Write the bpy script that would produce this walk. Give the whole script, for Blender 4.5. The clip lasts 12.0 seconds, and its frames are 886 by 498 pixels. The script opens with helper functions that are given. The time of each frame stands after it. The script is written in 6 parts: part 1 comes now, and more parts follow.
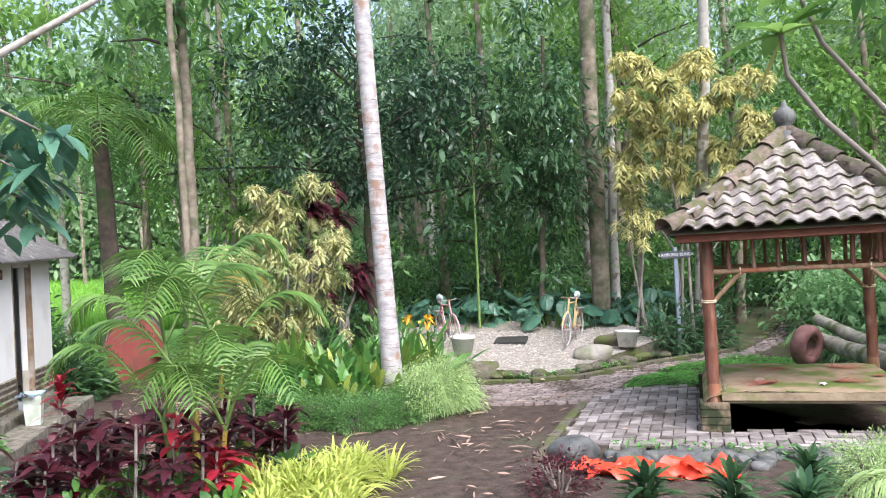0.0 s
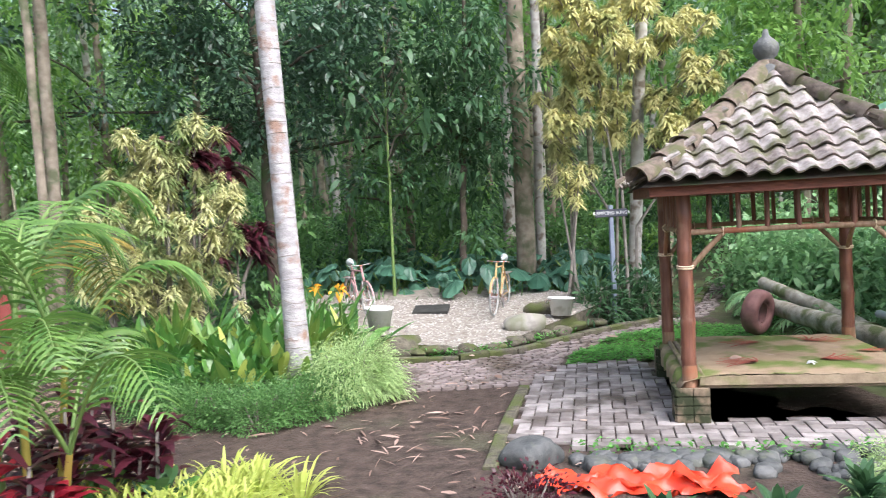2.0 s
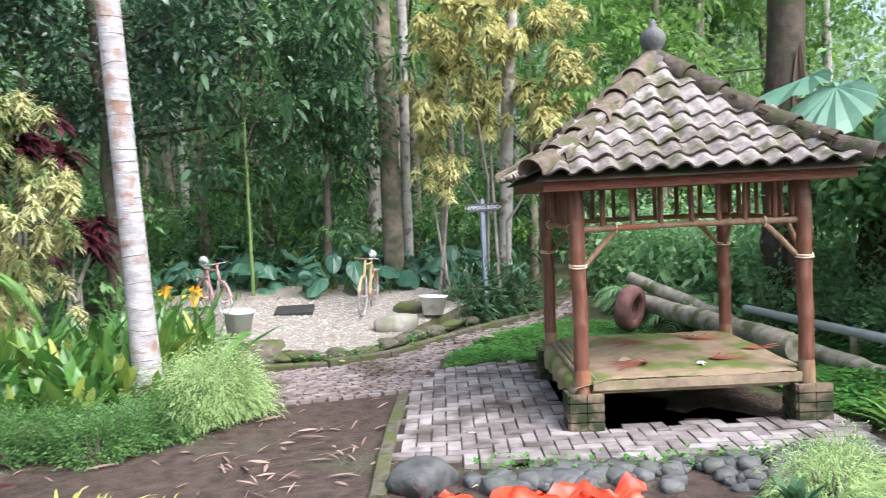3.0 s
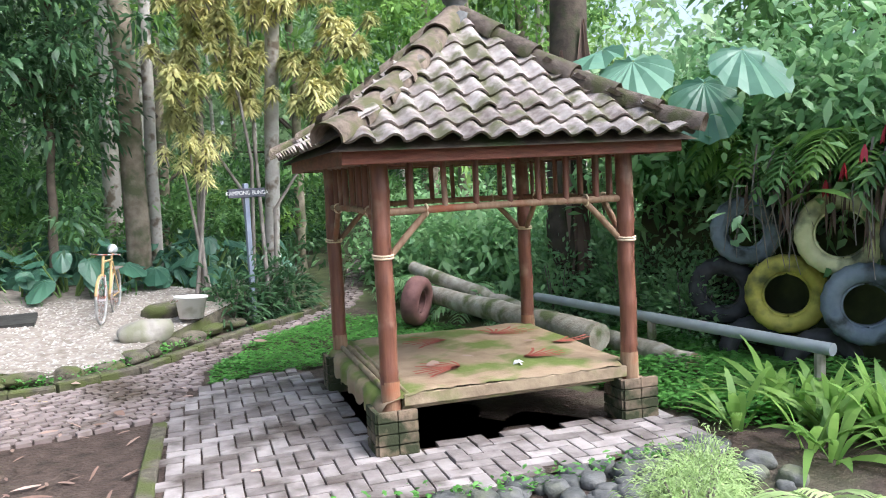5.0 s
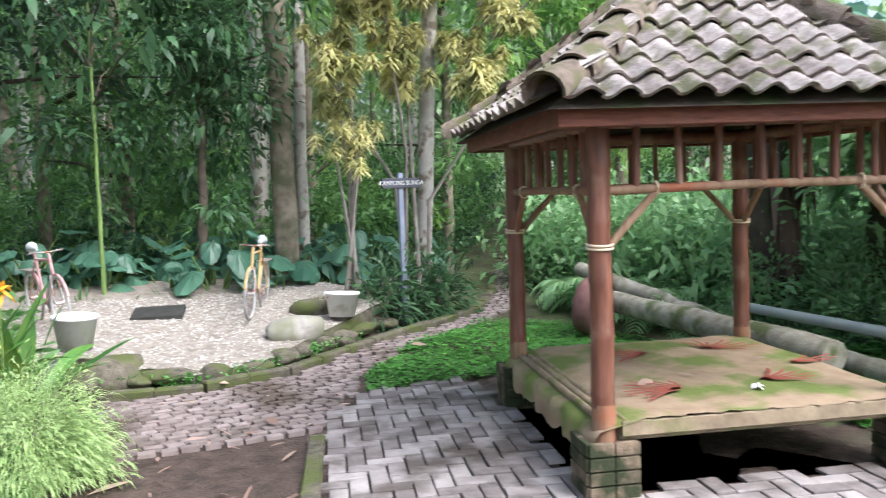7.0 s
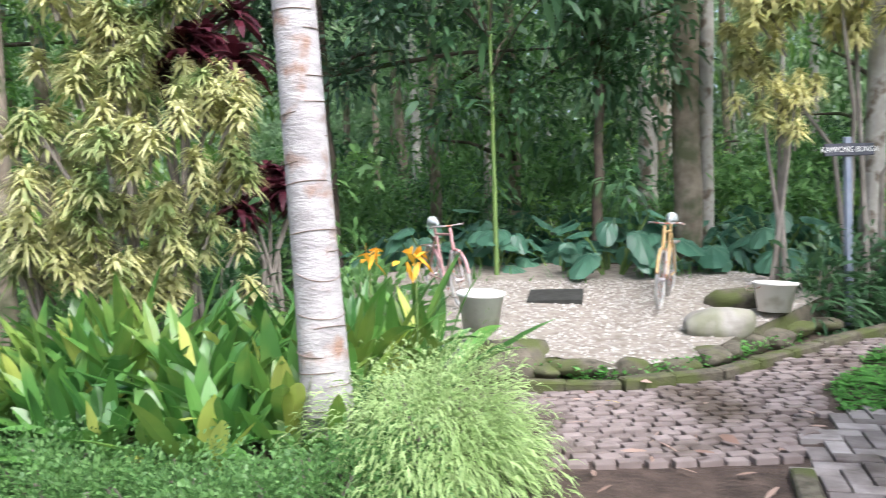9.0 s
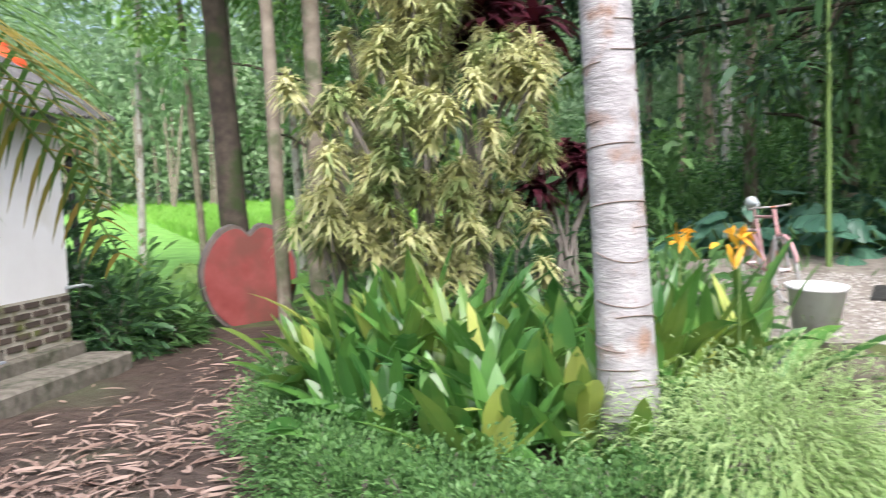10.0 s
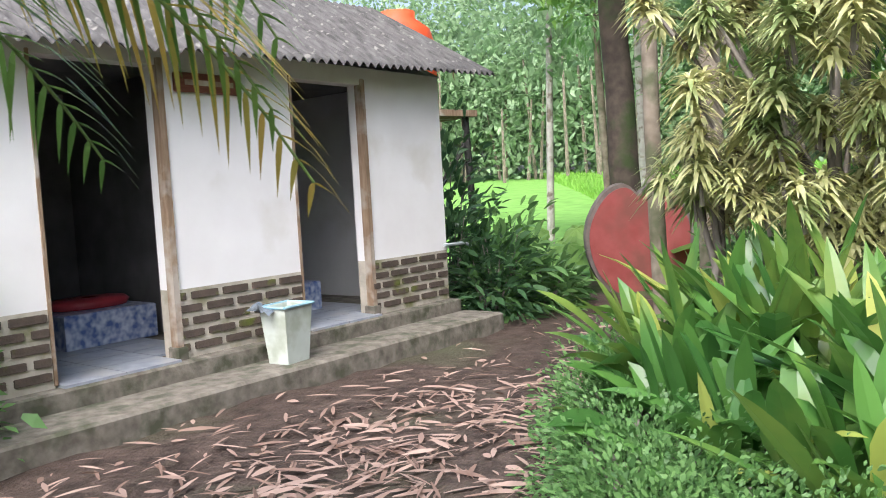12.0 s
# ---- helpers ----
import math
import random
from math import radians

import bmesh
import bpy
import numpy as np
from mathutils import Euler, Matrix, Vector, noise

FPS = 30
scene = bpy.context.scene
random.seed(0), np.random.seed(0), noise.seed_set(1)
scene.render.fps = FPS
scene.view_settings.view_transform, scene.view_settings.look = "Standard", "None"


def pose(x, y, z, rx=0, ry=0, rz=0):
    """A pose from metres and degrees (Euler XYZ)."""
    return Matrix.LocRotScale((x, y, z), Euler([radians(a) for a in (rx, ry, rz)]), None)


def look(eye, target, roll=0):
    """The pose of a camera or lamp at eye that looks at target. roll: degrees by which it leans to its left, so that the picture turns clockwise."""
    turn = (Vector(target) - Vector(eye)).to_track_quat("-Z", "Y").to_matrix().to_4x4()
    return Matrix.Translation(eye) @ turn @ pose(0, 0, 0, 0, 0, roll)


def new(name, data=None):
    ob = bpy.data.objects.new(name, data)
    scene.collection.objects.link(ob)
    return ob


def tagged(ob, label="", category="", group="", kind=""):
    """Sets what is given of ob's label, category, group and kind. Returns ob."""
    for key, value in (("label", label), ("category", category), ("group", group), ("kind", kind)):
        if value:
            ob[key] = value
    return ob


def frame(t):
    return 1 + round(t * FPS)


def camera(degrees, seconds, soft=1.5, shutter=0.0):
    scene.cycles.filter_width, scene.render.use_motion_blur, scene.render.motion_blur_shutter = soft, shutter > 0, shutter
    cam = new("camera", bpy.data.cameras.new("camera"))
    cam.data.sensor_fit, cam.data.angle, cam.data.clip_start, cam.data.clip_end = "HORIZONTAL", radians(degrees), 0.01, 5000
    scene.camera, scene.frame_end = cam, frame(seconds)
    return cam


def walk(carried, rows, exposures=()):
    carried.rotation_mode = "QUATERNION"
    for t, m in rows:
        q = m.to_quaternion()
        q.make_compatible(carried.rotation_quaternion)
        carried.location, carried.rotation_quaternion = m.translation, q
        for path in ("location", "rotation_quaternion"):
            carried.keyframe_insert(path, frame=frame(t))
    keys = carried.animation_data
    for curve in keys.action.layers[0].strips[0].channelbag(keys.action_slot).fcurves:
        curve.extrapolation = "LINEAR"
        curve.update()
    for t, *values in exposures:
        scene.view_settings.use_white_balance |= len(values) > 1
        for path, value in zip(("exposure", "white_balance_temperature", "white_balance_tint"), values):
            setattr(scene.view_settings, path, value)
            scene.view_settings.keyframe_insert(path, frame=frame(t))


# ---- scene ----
cam = camera(57.6, 12.0, soft=1.0, shutter=0.3)
PATH = [
    (0, (0.176, -1.075, 1.7), (0.149, 0.924, 1.726), -3.0),
    (0.5, (0.135, -0.723, 1.68), (0.12, 1.277, 1.677), -3.2),
    (1, (0.072, -0.339, 1.671), (0.094, 1.66, 1.632), -3.3),
    (1.5, (0.008, 0.02, 1.693), (0.11, 2.016, 1.633), -3.2),
    (2, (0.0, 0.436, 1.691), (0.214, 2.422, 1.606), -3.1),
    (2.5, (-0.081, 0.774, 1.711), (0.288, 2.737, 1.605), -2.8),
    (3, (-0.082, 1.064, 1.716), (0.485, 2.978, 1.595), -2.8),
    (3.5, (-0.023, 1.353, 1.732), (0.719, 3.205, 1.603), -3.0),
    (3.7, (-0.001, 1.447, 1.731), (0.807, 3.271, 1.597), -3.0),
    (5.3, (0.13, 2.331, 1.616), (1.272, 3.964, 1.439), -2.5),
    (5.5, (0.13, 2.429, 1.61), (1.28, 4.056, 1.432), -2.3),
    (6, (0.191, 2.674, 1.568), (1.315, 4.318, 1.396), -1.9),
    (6.5, (0.22, 2.908, 1.524), (1.247, 4.617, 1.361), -1.9),
    (7, (0.215, 3.2, 1.486), (1.058, 5.008, 1.341), -2.2),
    (8.8, (-0.046, 4.29, 1.289), (0.088, 6.281, 1.159), -2.3),
    (9, (-0.053, 4.393, 1.28), (-0.042, 6.39, 1.161), -2.4),
    (9.5, (-0.119, 4.623, 1.231), (-0.426, 6.596, 1.116), -2.4),
    (10, (-0.161, 4.891, 1.204), (-0.861, 6.76, 1.085), -2.3),
    (10.5, (-0.21, 5.13, 1.213), (-1.266, 6.823, 1.077), -3.0),
    (11, (-0.236, 5.346, 1.11), (-1.582, 6.821, 0.995), -3.7),
    (11.5, (-0.246, 5.574, 1.046), (-1.755, 6.881, 0.932), -3.5),
    (12, (-0.262, 5.783, 1.061), (-1.805, 7.048, 0.917), -3.2),
]
walk(cam, [(t, look(eye, target, roll)) for t, eye, target, roll in PATH], [(0, 1.4, 5900, 14), (6, 1.5, 5800, 12), (9.2, 1.42, 5900, 12), (10.5, 1.2, 6000, 14), (12, 1.27, 6000, 14)])

# ---------- light ----------
world = bpy.data.worlds.new("sky")
scene.world = world
world.use_nodes = True
sky = world.node_tree.nodes.new("ShaderNodeTexSky")
sky.sky_type, sky.sun_disc = "NISHITA", False
sky.sun_elevation, sky.sun_rotation = radians(50), radians(148)
sky.air_density, sky.dust_density = 1.0, 6.0
bg = world.node_tree.nodes["Background"]
bg.inputs["Strength"].default_value = 0.15
hs = world.node_tree.nodes.new("ShaderNodeHueSaturation")  # overcast: little colour left in the sky
hs.inputs["Saturation"].default_value = 0.75
world.node_tree.links.new(sky.outputs[0], hs.inputs["Color"])
world.node_tree.links.new(hs.outputs[0], bg.inputs["Color"])
sun = new("sun", bpy.data.lights.new("sun", "SUN"))
sun.data.energy, sun.data.angle, sun.data.color = 1.5, radians(60), (1.0, 0.98, 0.95)
sun.matrix_world = look((0, 0, 18), (-8, 13, 0))

# ---------- materials ----------


def mat(name, c1, c2, scale=8.0, rough=0.7, bump=0.3, c3=None, scale3=1.5, mix3=(0.5, 0.65), translucent=0.0, metal=0.0, island=0.0, spec=0.3, stretch=(1, 1, 1), noise_detail=6.0, bump_dist=0.01):
    """Two-scale noise colour, grain bump; optional stain colour c3, leaf translucency, per-object and per-island variation."""
    m = bpy.data.materials.new(name)
    m.use_nodes = True
    nt = m.node_tree
    N, L = nt.nodes, nt.links
    b = N["Principled BSDF"]
    tc = N.new("ShaderNodeTexCoord")
    mp = N.new("ShaderNodeMapping")
    mp.inputs["Scale"].default_value = stretch
    geo = N.new("ShaderNodeNewGeometry")
    L.new(geo.outputs["Position"], mp.inputs["Vector"])
    n1 = N.new("ShaderNodeTexNoise")
    n1.inputs["Scale"].default_value, n1.inputs["Detail"].default_value = scale, noise_detail
    L.new(mp.outputs[0], n1.inputs["Vector"])
    r1 = N.new("ShaderNodeMapRange")
    r1.inputs[1].default_value, r1.inputs[2].default_value = 0.3, 0.7
    L.new(n1.outputs[0], r1.inputs[0])
    fac = r1.outputs[0]
    if island:
        info = N.new("ShaderNodeObjectInfo")
        add = N.new("ShaderNodeMath")
        add.operation = "ADD"
        L.new(geo.outputs["Random Per Island"], add.inputs[0])
        L.new(info.outputs["Random"], add.inputs[1])
        fr = N.new("ShaderNodeMath")
        fr.operation = "FRACT"
        L.new(add.outputs[0], fr.inputs[0])
        mx = N.new("ShaderNodeMix")
        mx.inputs[0].default_value = island
        L.new(fac, mx.inputs[2])
        L.new(fr.outputs[0], mx.inputs[3])
        fac = mx.outputs[0]
    col = N.new("ShaderNodeMix")
    col.data_type = "RGBA"
    col.inputs[6].default_value, col.inputs[7].default_value = (*c1, 1), (*c2, 1)
    L.new(fac, col.inputs[0])
    out = col.outputs[2]
    if c3:
        n3 = N.new("ShaderNodeTexNoise")
        n3.inputs["Scale"].default_value, n3.inputs["Detail"].default_value = scale3, 5
        L.new(geo.outputs["Position"], n3.inputs["Vector"])
        r3 = N.new("ShaderNodeMapRange")
        r3.inputs[1].default_value, r3.inputs[2].default_value = mix3
        L.new(n3.outputs[0], r3.inputs[0])
        c = N.new("ShaderNodeMix")
        c.data_type = "RGBA"
        c.inputs[7].default_value = (*c3, 1)
        L.new(r3.outputs[0], c.inputs[0])
        L.new(out, c.inputs[6])
        out = c.outputs[2]
    L.new(out, b.inputs["Base Color"])
    b.inputs["Roughness"].default_value = rough
    b.inputs["Metallic"].default_value = metal
    b.inputs["Specular IOR Level"].default_value = spec
    if bump:
        bp = N.new("ShaderNodeBump")
        bp.inputs["Strength"].default_value, bp.inputs["Distance"].default_value = bump, bump_dist
        nb = N.new("ShaderNodeTexNoise")
        nb.inputs["Scale"].default_value, nb.inputs["Detail"].default_value = scale * 4, 4
        L.new(mp.outputs[0], nb.inputs["Vector"])
        L.new(nb.outputs[0], bp.inputs["Height"])
        L.new(bp.outputs[0], b.inputs["Normal"])
    if translucent:
        tr = N.new("ShaderNodeBsdfTranslucent")
        L.new(out, tr.inputs["Color"])
        ms = N.new("ShaderNodeMixShader")
        ms.inputs[0].default_value = translucent
        L.new(b.outputs[0], ms.inputs[1])
        L.new(tr.outputs[0], ms.inputs[2])
        L.new(ms.outputs[0], N["Material Output"].inputs["Surface"])
    return m


def leafmat(name, c1, c2, rough=0.45, tr=0.35, c3=None, scale=3.0, spec=0.4):
    return mat(name, c1, c2, scale=scale, rough=rough, bump=0.0, translucent=tr, island=0.65, c3=c3, scale3=2.0, spec=spec)


M_dirt = mat("wet dirt", (0.035, 0.024, 0.019), (0.095, 0.068, 0.054), 9, 0.7, 0.9, (0.075, 0.075, 0.045), 0.9, (0.55, 0.7), bump_dist=0.02)
M_forest = mat("forest floor", (0.045, 0.05, 0.025), (0.1, 0.12, 0.05), 5, 0.9, 0.6, (0.05, 0.04, 0.025), 0.8)
M_field = mat("field soil and grass", (0.12, 0.27, 0.04), (0.2, 0.4, 0.08), 2, 0.8, 0.4)
M_conc = mat("old concrete", (0.12, 0.105, 0.085), (0.25, 0.23, 0.19), 14, 0.85, 0.4, (0.08, 0.085, 0.055), 8.0, (0.5, 0.68))
M_moss = mat("mossy stone", (0.06, 0.055, 0.04), (0.16, 0.14, 0.105), 16, 0.9, 0.9, (0.08, 0.095, 0.03), 4.0, (0.45, 0.6))
M_plaster = mat("white plaster", (0.78, 0.77, 0.76), (0.85, 0.845, 0.84), 3, 0.7, 0.15, (0.66, 0.64, 0.58), 1.6, (0.6, 0.8))
# grey plaster set darker to hold the shade inside the doorways
M_inner = mat("shade-darkened inner plaster", (0.13, 0.128, 0.125), (0.22, 0.217, 0.212), 4, 0.8, 0.2)
M_roof = mat("weathered fibre cement", (0.06, 0.057, 0.055), (0.14, 0.135, 0.13), 9, 0.9, 0.5, (0.24, 0.23, 0.21), 16.0, (0.6, 0.7), stretch=(0.5, 3, 1))
M_brickd = mat("dark brick", (0.06, 0.048, 0.04), (0.125, 0.095, 0.075), 14, 0.85, 0.5, (0.12, 0.14, 0.03), 5, (0.58, 0.7), island=0.4)
M_mortar = mat("mortar", (0.36, 0.33, 0.27), (0.52, 0.48, 0.4), 10, 0.9, 0.4, (0.15, 0.16, 0.05), 3, (0.55, 0.7))
M_brickm = mat("mossy pier brick", (0.12, 0.095, 0.07), (0.26, 0.19, 0.13), 14, 0.9, 0.6, (0.035, 0.042, 0.02), 6, (0.4, 0.56), island=0.4)
M_wood = mat("red-brown bamboo", (0.11, 0.042, 0.027), (0.22, 0.09, 0.055), 8, 0.45, 0.2, (0.32, 0.22, 0.15), 3.5, (0.58, 0.75), stretch=(4, 4, 0.5), spec=0.5)
M_wood2 = mat("grey-brown bamboo", (0.2, 0.12, 0.07), (0.34, 0.23, 0.15), 9, 0.6, 0.2, (0.3, 0.1, 0.05), 3.5, (0.5, 0.7), stretch=(4, 4, 0.5))
M_fascia = mat("red stained board", (0.12, 0.04, 0.026), (0.22, 0.08, 0.05), 10, 0.6, 0.3, (0.12, 0.06, 0.04), 4, (0.55, 0.7), stretch=(1, 1, 6))
M_rope = mat("pale rope", (0.6, 0.47, 0.32), (0.75, 0.62, 0.45), 30, 0.8, 0.4)
M_tile = mat("lichened clay tile", (0.14, 0.105, 0.09), (0.46, 0.42, 0.39), 22, 0.88, 0.9, (0.13, 0.13, 0.07), 7, (0.48, 0.62), island=0.45)
M_tile_edge = mat("ridge tile", (0.08, 0.06, 0.045), (0.24, 0.19, 0.15), 22, 0.92, 1.0, (0.1, 0.1, 0.045), 8, (0.46, 0.62), island=0.25)
M_mat = mat("faded mossy matting", (0.28, 0.2, 0.13), (0.37, 0.28, 0.19), 7, 0.9, 0.4, (0.15, 0.19, 0.05), 2.6, (0.47, 0.6))
M_redpaint = mat("faded red print", (0.3, 0.07, 0.05), (0.36, 0.12, 0.08), 20, 0.9, 0.1)
M_slat = mat("bed bamboo", (0.2, 0.15, 0.1), (0.34, 0.27, 0.18), 10, 0.8, 0.3, (0.14, 0.16, 0.05), 4)
M_paver = mat("paving block", (0.1, 0.082, 0.076), (0.4, 0.365, 0.35), 9, 0.75, 0.5, (0.085, 0.07, 0.06), 2.6, (0.5, 0.66), island=0.6)
M_cobble = mat("worn brick cobble", (0.14, 0.11, 0.1), (0.3, 0.25, 0.235), 6, 0.85, 0.5, (0.09, 0.07, 0.055), 1.6, (0.5, 0.65), island=0.55)
M_pebble = mat("pale pebble", (0.2, 0.18, 0.16), (0.48, 0.45, 0.41), 8, 0.7, 0.2, island=0.7)
M_pebbed = mat("pebble bed", (0.17, 0.145, 0.12), (0.3, 0.27, 0.23), 12, 0.85, 0.5)
M_rock = mat("grey river rock", (0.045, 0.05, 0.05), (0.15, 0.15, 0.145), 11, 0.7, 0.7, (0.12, 0.13, 0.08), 3, (0.55, 0.7), island=0.4)
M_palerock = mat("pale rock", (0.22, 0.205, 0.18), (0.4, 0.38, 0.345), 6, 0.85, 0.5, (0.2, 0.2, 0.14), 3)
M_tarp = mat("orange tarpaulin", (0.55, 0.035, 0.012), (0.7, 0.065, 0.022), 6, 0.4, 0.2, spec=0.5)
M_bucket = mat("white paint bucket", (0.74, 0.73, 0.7), (0.84, 0.83, 0.81), 9, 0.6, 0.2, (0.56, 0.54, 0.49), 6, (0.52, 0.66))
M_bin = mat("pale green plastic", (0.5, 0.56, 0.5), (0.6, 0.65, 0.6), 6, 0.45, 0.1, (0.4, 0.44, 0.36), 5)
M_tyreblk = mat("dark rubber", (0.03, 0.03, 0.032), (0.07, 0.07, 0.075), 10, 0.7, 0.3)
M_tyreblue = mat("blue-grey painted rubber", (0.15, 0.19, 0.23), (0.25, 0.29, 0.33), 10, 0.65, 0.3, (0.05, 0.06, 0.06), 5)
M_tyreyel = mat("yellow painted rubber", (0.42, 0.38, 0.07), (0.64, 0.57, 0.13), 9, 0.65, 0.3, (0.12, 0.13, 0.05), 4, (0.5, 0.66))
M_tyrepale = mat("pale yellow painted rubber", (0.52, 0.51, 0.27), (0.7, 0.68, 0.4), 9, 0.65, 0.3, (0.12, 0.13, 0.08), 4, (0.5, 0.66))
M_tyrered = mat("dull red painted rubber", (0.14, 0.07, 0.065), (0.24, 0.12, 0.11), 9, 0.7, 0.3)
M_heart = mat("dusty red paint", (0.24, 0.05, 0.045), (0.33, 0.09, 0.08), 5, 0.75, 0.2, (0.2, 0.07, 0.055), 2)
M_heartedge = mat("grey weathered rim", (0.1, 0.085, 0.075), (0.2, 0.17, 0.15), 8, 0.8, 0.3)
M_log = mat("pale felled log bark", (0.24, 0.21, 0.16), (0.44, 0.41, 0.34), 9, 0.9, 0.6, (0.12, 0.14, 0.06), 4, (0.52, 0.66))
M_pipe = mat("grey painted pipe", (0.32, 0.35, 0.36), (0.42, 0.46, 0.47), 6, 0.4, 0.1)
M_coco = mat("palm trunk, grey-white", (0.26, 0.245, 0.245), (0.45, 0.43, 0.43), 9, 0.85, 0.6, (0.26, 0.17, 0.13), 7, (0.54, 0.68), stretch=(1, 1, 2.5))
M_cocoring = mat("palm trunk leaf scar", (0.14, 0.1, 0.08), (0.26, 0.2, 0.17), 14, 0.9, 0.4)
M_bark = mat("mottled bark", (0.14, 0.11, 0.08), (0.3, 0.26, 0.2), 7, 0.9, 0.6, (0.1, 0.11, 0.06), 4)
M_barkd = mat("dark bark", (0.045, 0.035, 0.028), (0.1, 0.08, 0.06), 8, 0.9, 0.6, (0.04, 0.06, 0.02), 3)
M_barkw = mat("whitish bark", (0.3, 0.28, 0.25), (0.5, 0.48, 0.44), 6, 0.85, 0.5, (0.16, 0.13, 0.1), 6, (0.52, 0.64))
M_stem = mat("green stem", (0.1, 0.17, 0.05), (0.17, 0.25, 0.07), 6, 0.6, 0.2)
M_twig = mat("grey twig", (0.16, 0.14, 0.12), (0.28, 0.25, 0.22), 8, 0.8, 0.3)
# black of the bamboo stand; also paints the shade of the terrace hole
M_black = mat("aged black bamboo, also hole shade", (0.02, 0.02, 0.018), (0.05, 0.05, 0.045), 8, 0.8, 0.2)
M_blue = mat("blue-grey painted metal", (0.2, 0.23, 0.3), (0.28, 0.31, 0.38), 8, 0.5, 0.1)
M_signb = mat("dark sign board", (0.05, 0.055, 0.07), (0.09, 0.09, 0.11), 8, 0.7, 0.2)
M_signt = mat("sign lettering", (0.6, 0.6, 0.58), (0.7, 0.7, 0.68), 8, 0.7, 0.0)
M_steel = mat("worn bicycle steel", (0.3, 0.27, 0.27), (0.5, 0.47, 0.47), 12, 0.4, 0.1, (0.35, 0.14, 0.09), 20, (0.5, 0.6), metal=0.4)
M_pink = mat("faded pink bicycle paint", (0.4, 0.2, 0.2), (0.55, 0.36, 0.36), 12, 0.5, 0.1)
M_brass = mat("faded ochre bicycle paint", (0.4, 0.26, 0.1), (0.5, 0.36, 0.18), 12, 0.5, 0.1)
M_saddle = mat("pale saddle", (0.36, 0.4, 0.41), (0.52, 0.55, 0.55), 8, 0.5, 0.1)
M_rim = mat("dull rim and tyre", (0.25, 0.25, 0.24), (0.45, 0.44, 0.42), 10, 0.6, 0.1)
M_jamb = mat("worn door post", (0.2, 0.13, 0.08), (0.34, 0.25, 0.17), 10, 0.85, 0.4, (0.45, 0.4, 0.34), 5, (0.5, 0.65), stretch=(4, 4, 0.6))
M_ftile = mat("pale blue floor tile", (0.24, 0.27, 0.32), (0.36, 0.39, 0.43), 14, 0.35, 0.05, (0.35, 0.36, 0.37), 5)
M_btile = mat("blue pattern tile", (0.1, 0.16, 0.38), (0.55, 0.6, 0.68), 22, 0.3, 0.05, noise_detail=1.0)
M_redpl = mat("dark red plastic", (0.3, 0.03, 0.04), (0.4, 0.05, 0.06), 8, 0.35, 0.05, spec=0.5)
M_bluepl = mat("light blue plastic", (0.25, 0.45, 0.55), (0.32, 0.52, 0.6), 8, 0.35, 0.05, spec=0.5)
M_tank = mat("orange-red tank plastic", (0.75, 0.09, 0.03), (0.85, 0.13, 0.05), 5, 0.4, 0.05)
M_litter = mat("dry bamboo leaf", (0.2, 0.125, 0.095), (0.46, 0.34, 0.28), 4, 0.7, 0.0, translucent=0.15, island=0.8)
M_white = mat("white petal", (0.8, 0.8, 0.78), (0.85, 0.85, 0.82), 8, 0.6, 0.0)

L_dark = leafmat("dark glossy leaf", (0.03, 0.08, 0.038), (0.1, 0.2, 0.08), 0.35, 0.35)
L_mid = leafmat("mid green leaf", (0.06, 0.15, 0.045), (0.22, 0.4, 0.13), tr=0.45)
L_light = leafmat("light green leaf", (0.11, 0.24, 0.05), (0.3, 0.48, 0.12), tr=0.5)
# distance haze is put into this leaf colour: paler and greyer green
L_far = leafmat("haze-greyed far woodland leaf", (0.17, 0.28, 0.13), (0.42, 0.56, 0.33), tr=0.5)
L_yellow = leafmat("yellow variegated leaf", (0.58, 0.55, 0.2), (0.82, 0.78, 0.42), 0.5, 0.3, c3=(0.42, 0.44, 0.17))
L_cream = leafmat("cream-striped leaf", (0.44, 0.46, 0.18), (0.76, 0.73, 0.42), 0.45, 0.35, c3=(0.24, 0.34, 0.12), scale=20)
L_lime = leafmat("lime yellow grass leaf", (0.36, 0.45, 0.08), (0.58, 0.62, 0.17), 0.5, 0.4)
L_fern = leafmat("fresh feathery green", (0.24, 0.36, 0.12), (0.48, 0.62, 0.28), 0.6, 0.4)
L_sword = leafmat("broad sword leaf", (0.035, 0.125, 0.03), (0.14, 0.31, 0.06), 0.3, 0.35, c3=(0.2, 0.3, 0.06), spec=0.6)
L_palm = leafmat("palm leaflet", (0.06, 0.15, 0.03), (0.2, 0.34, 0.08), 0.4, 0.4)
L_palmy = leafmat("yellowing palm leaflet", (0.3, 0.3, 0.06), (0.5, 0.33, 0.08), 0.5, 0.4)
L_burg = leafmat("burgundy leaf", (0.03, 0.008, 0.014), (0.11, 0.02, 0.032), 0.35, 0.22)
L_red = leafmat("crimson leaf", (0.25, 0.012, 0.03), (0.5, 0.04, 0.06), 0.4, 0.35)
L_deep = leafmat("deep green glossy leaf", (0.02, 0.055, 0.032), (0.08, 0.155, 0.08), 0.32, 0.22, spec=0.55)
L_taro = leafmat("blue-green taro leaf", (0.035, 0.11, 0.07), (0.12, 0.26, 0.17), 0.35, 0.3, spec=0.5)
L_gtaro = leafmat("grey-green giant taro leaf", (0.09, 0.22, 0.14), (0.2, 0.36, 0.25), 0.35, 0.35, spec=0.5)
L_cover = leafmat("ground cover leaf", (0.05, 0.17, 0.03), (0.14, 0.36, 0.07), 0.5, 0.35)
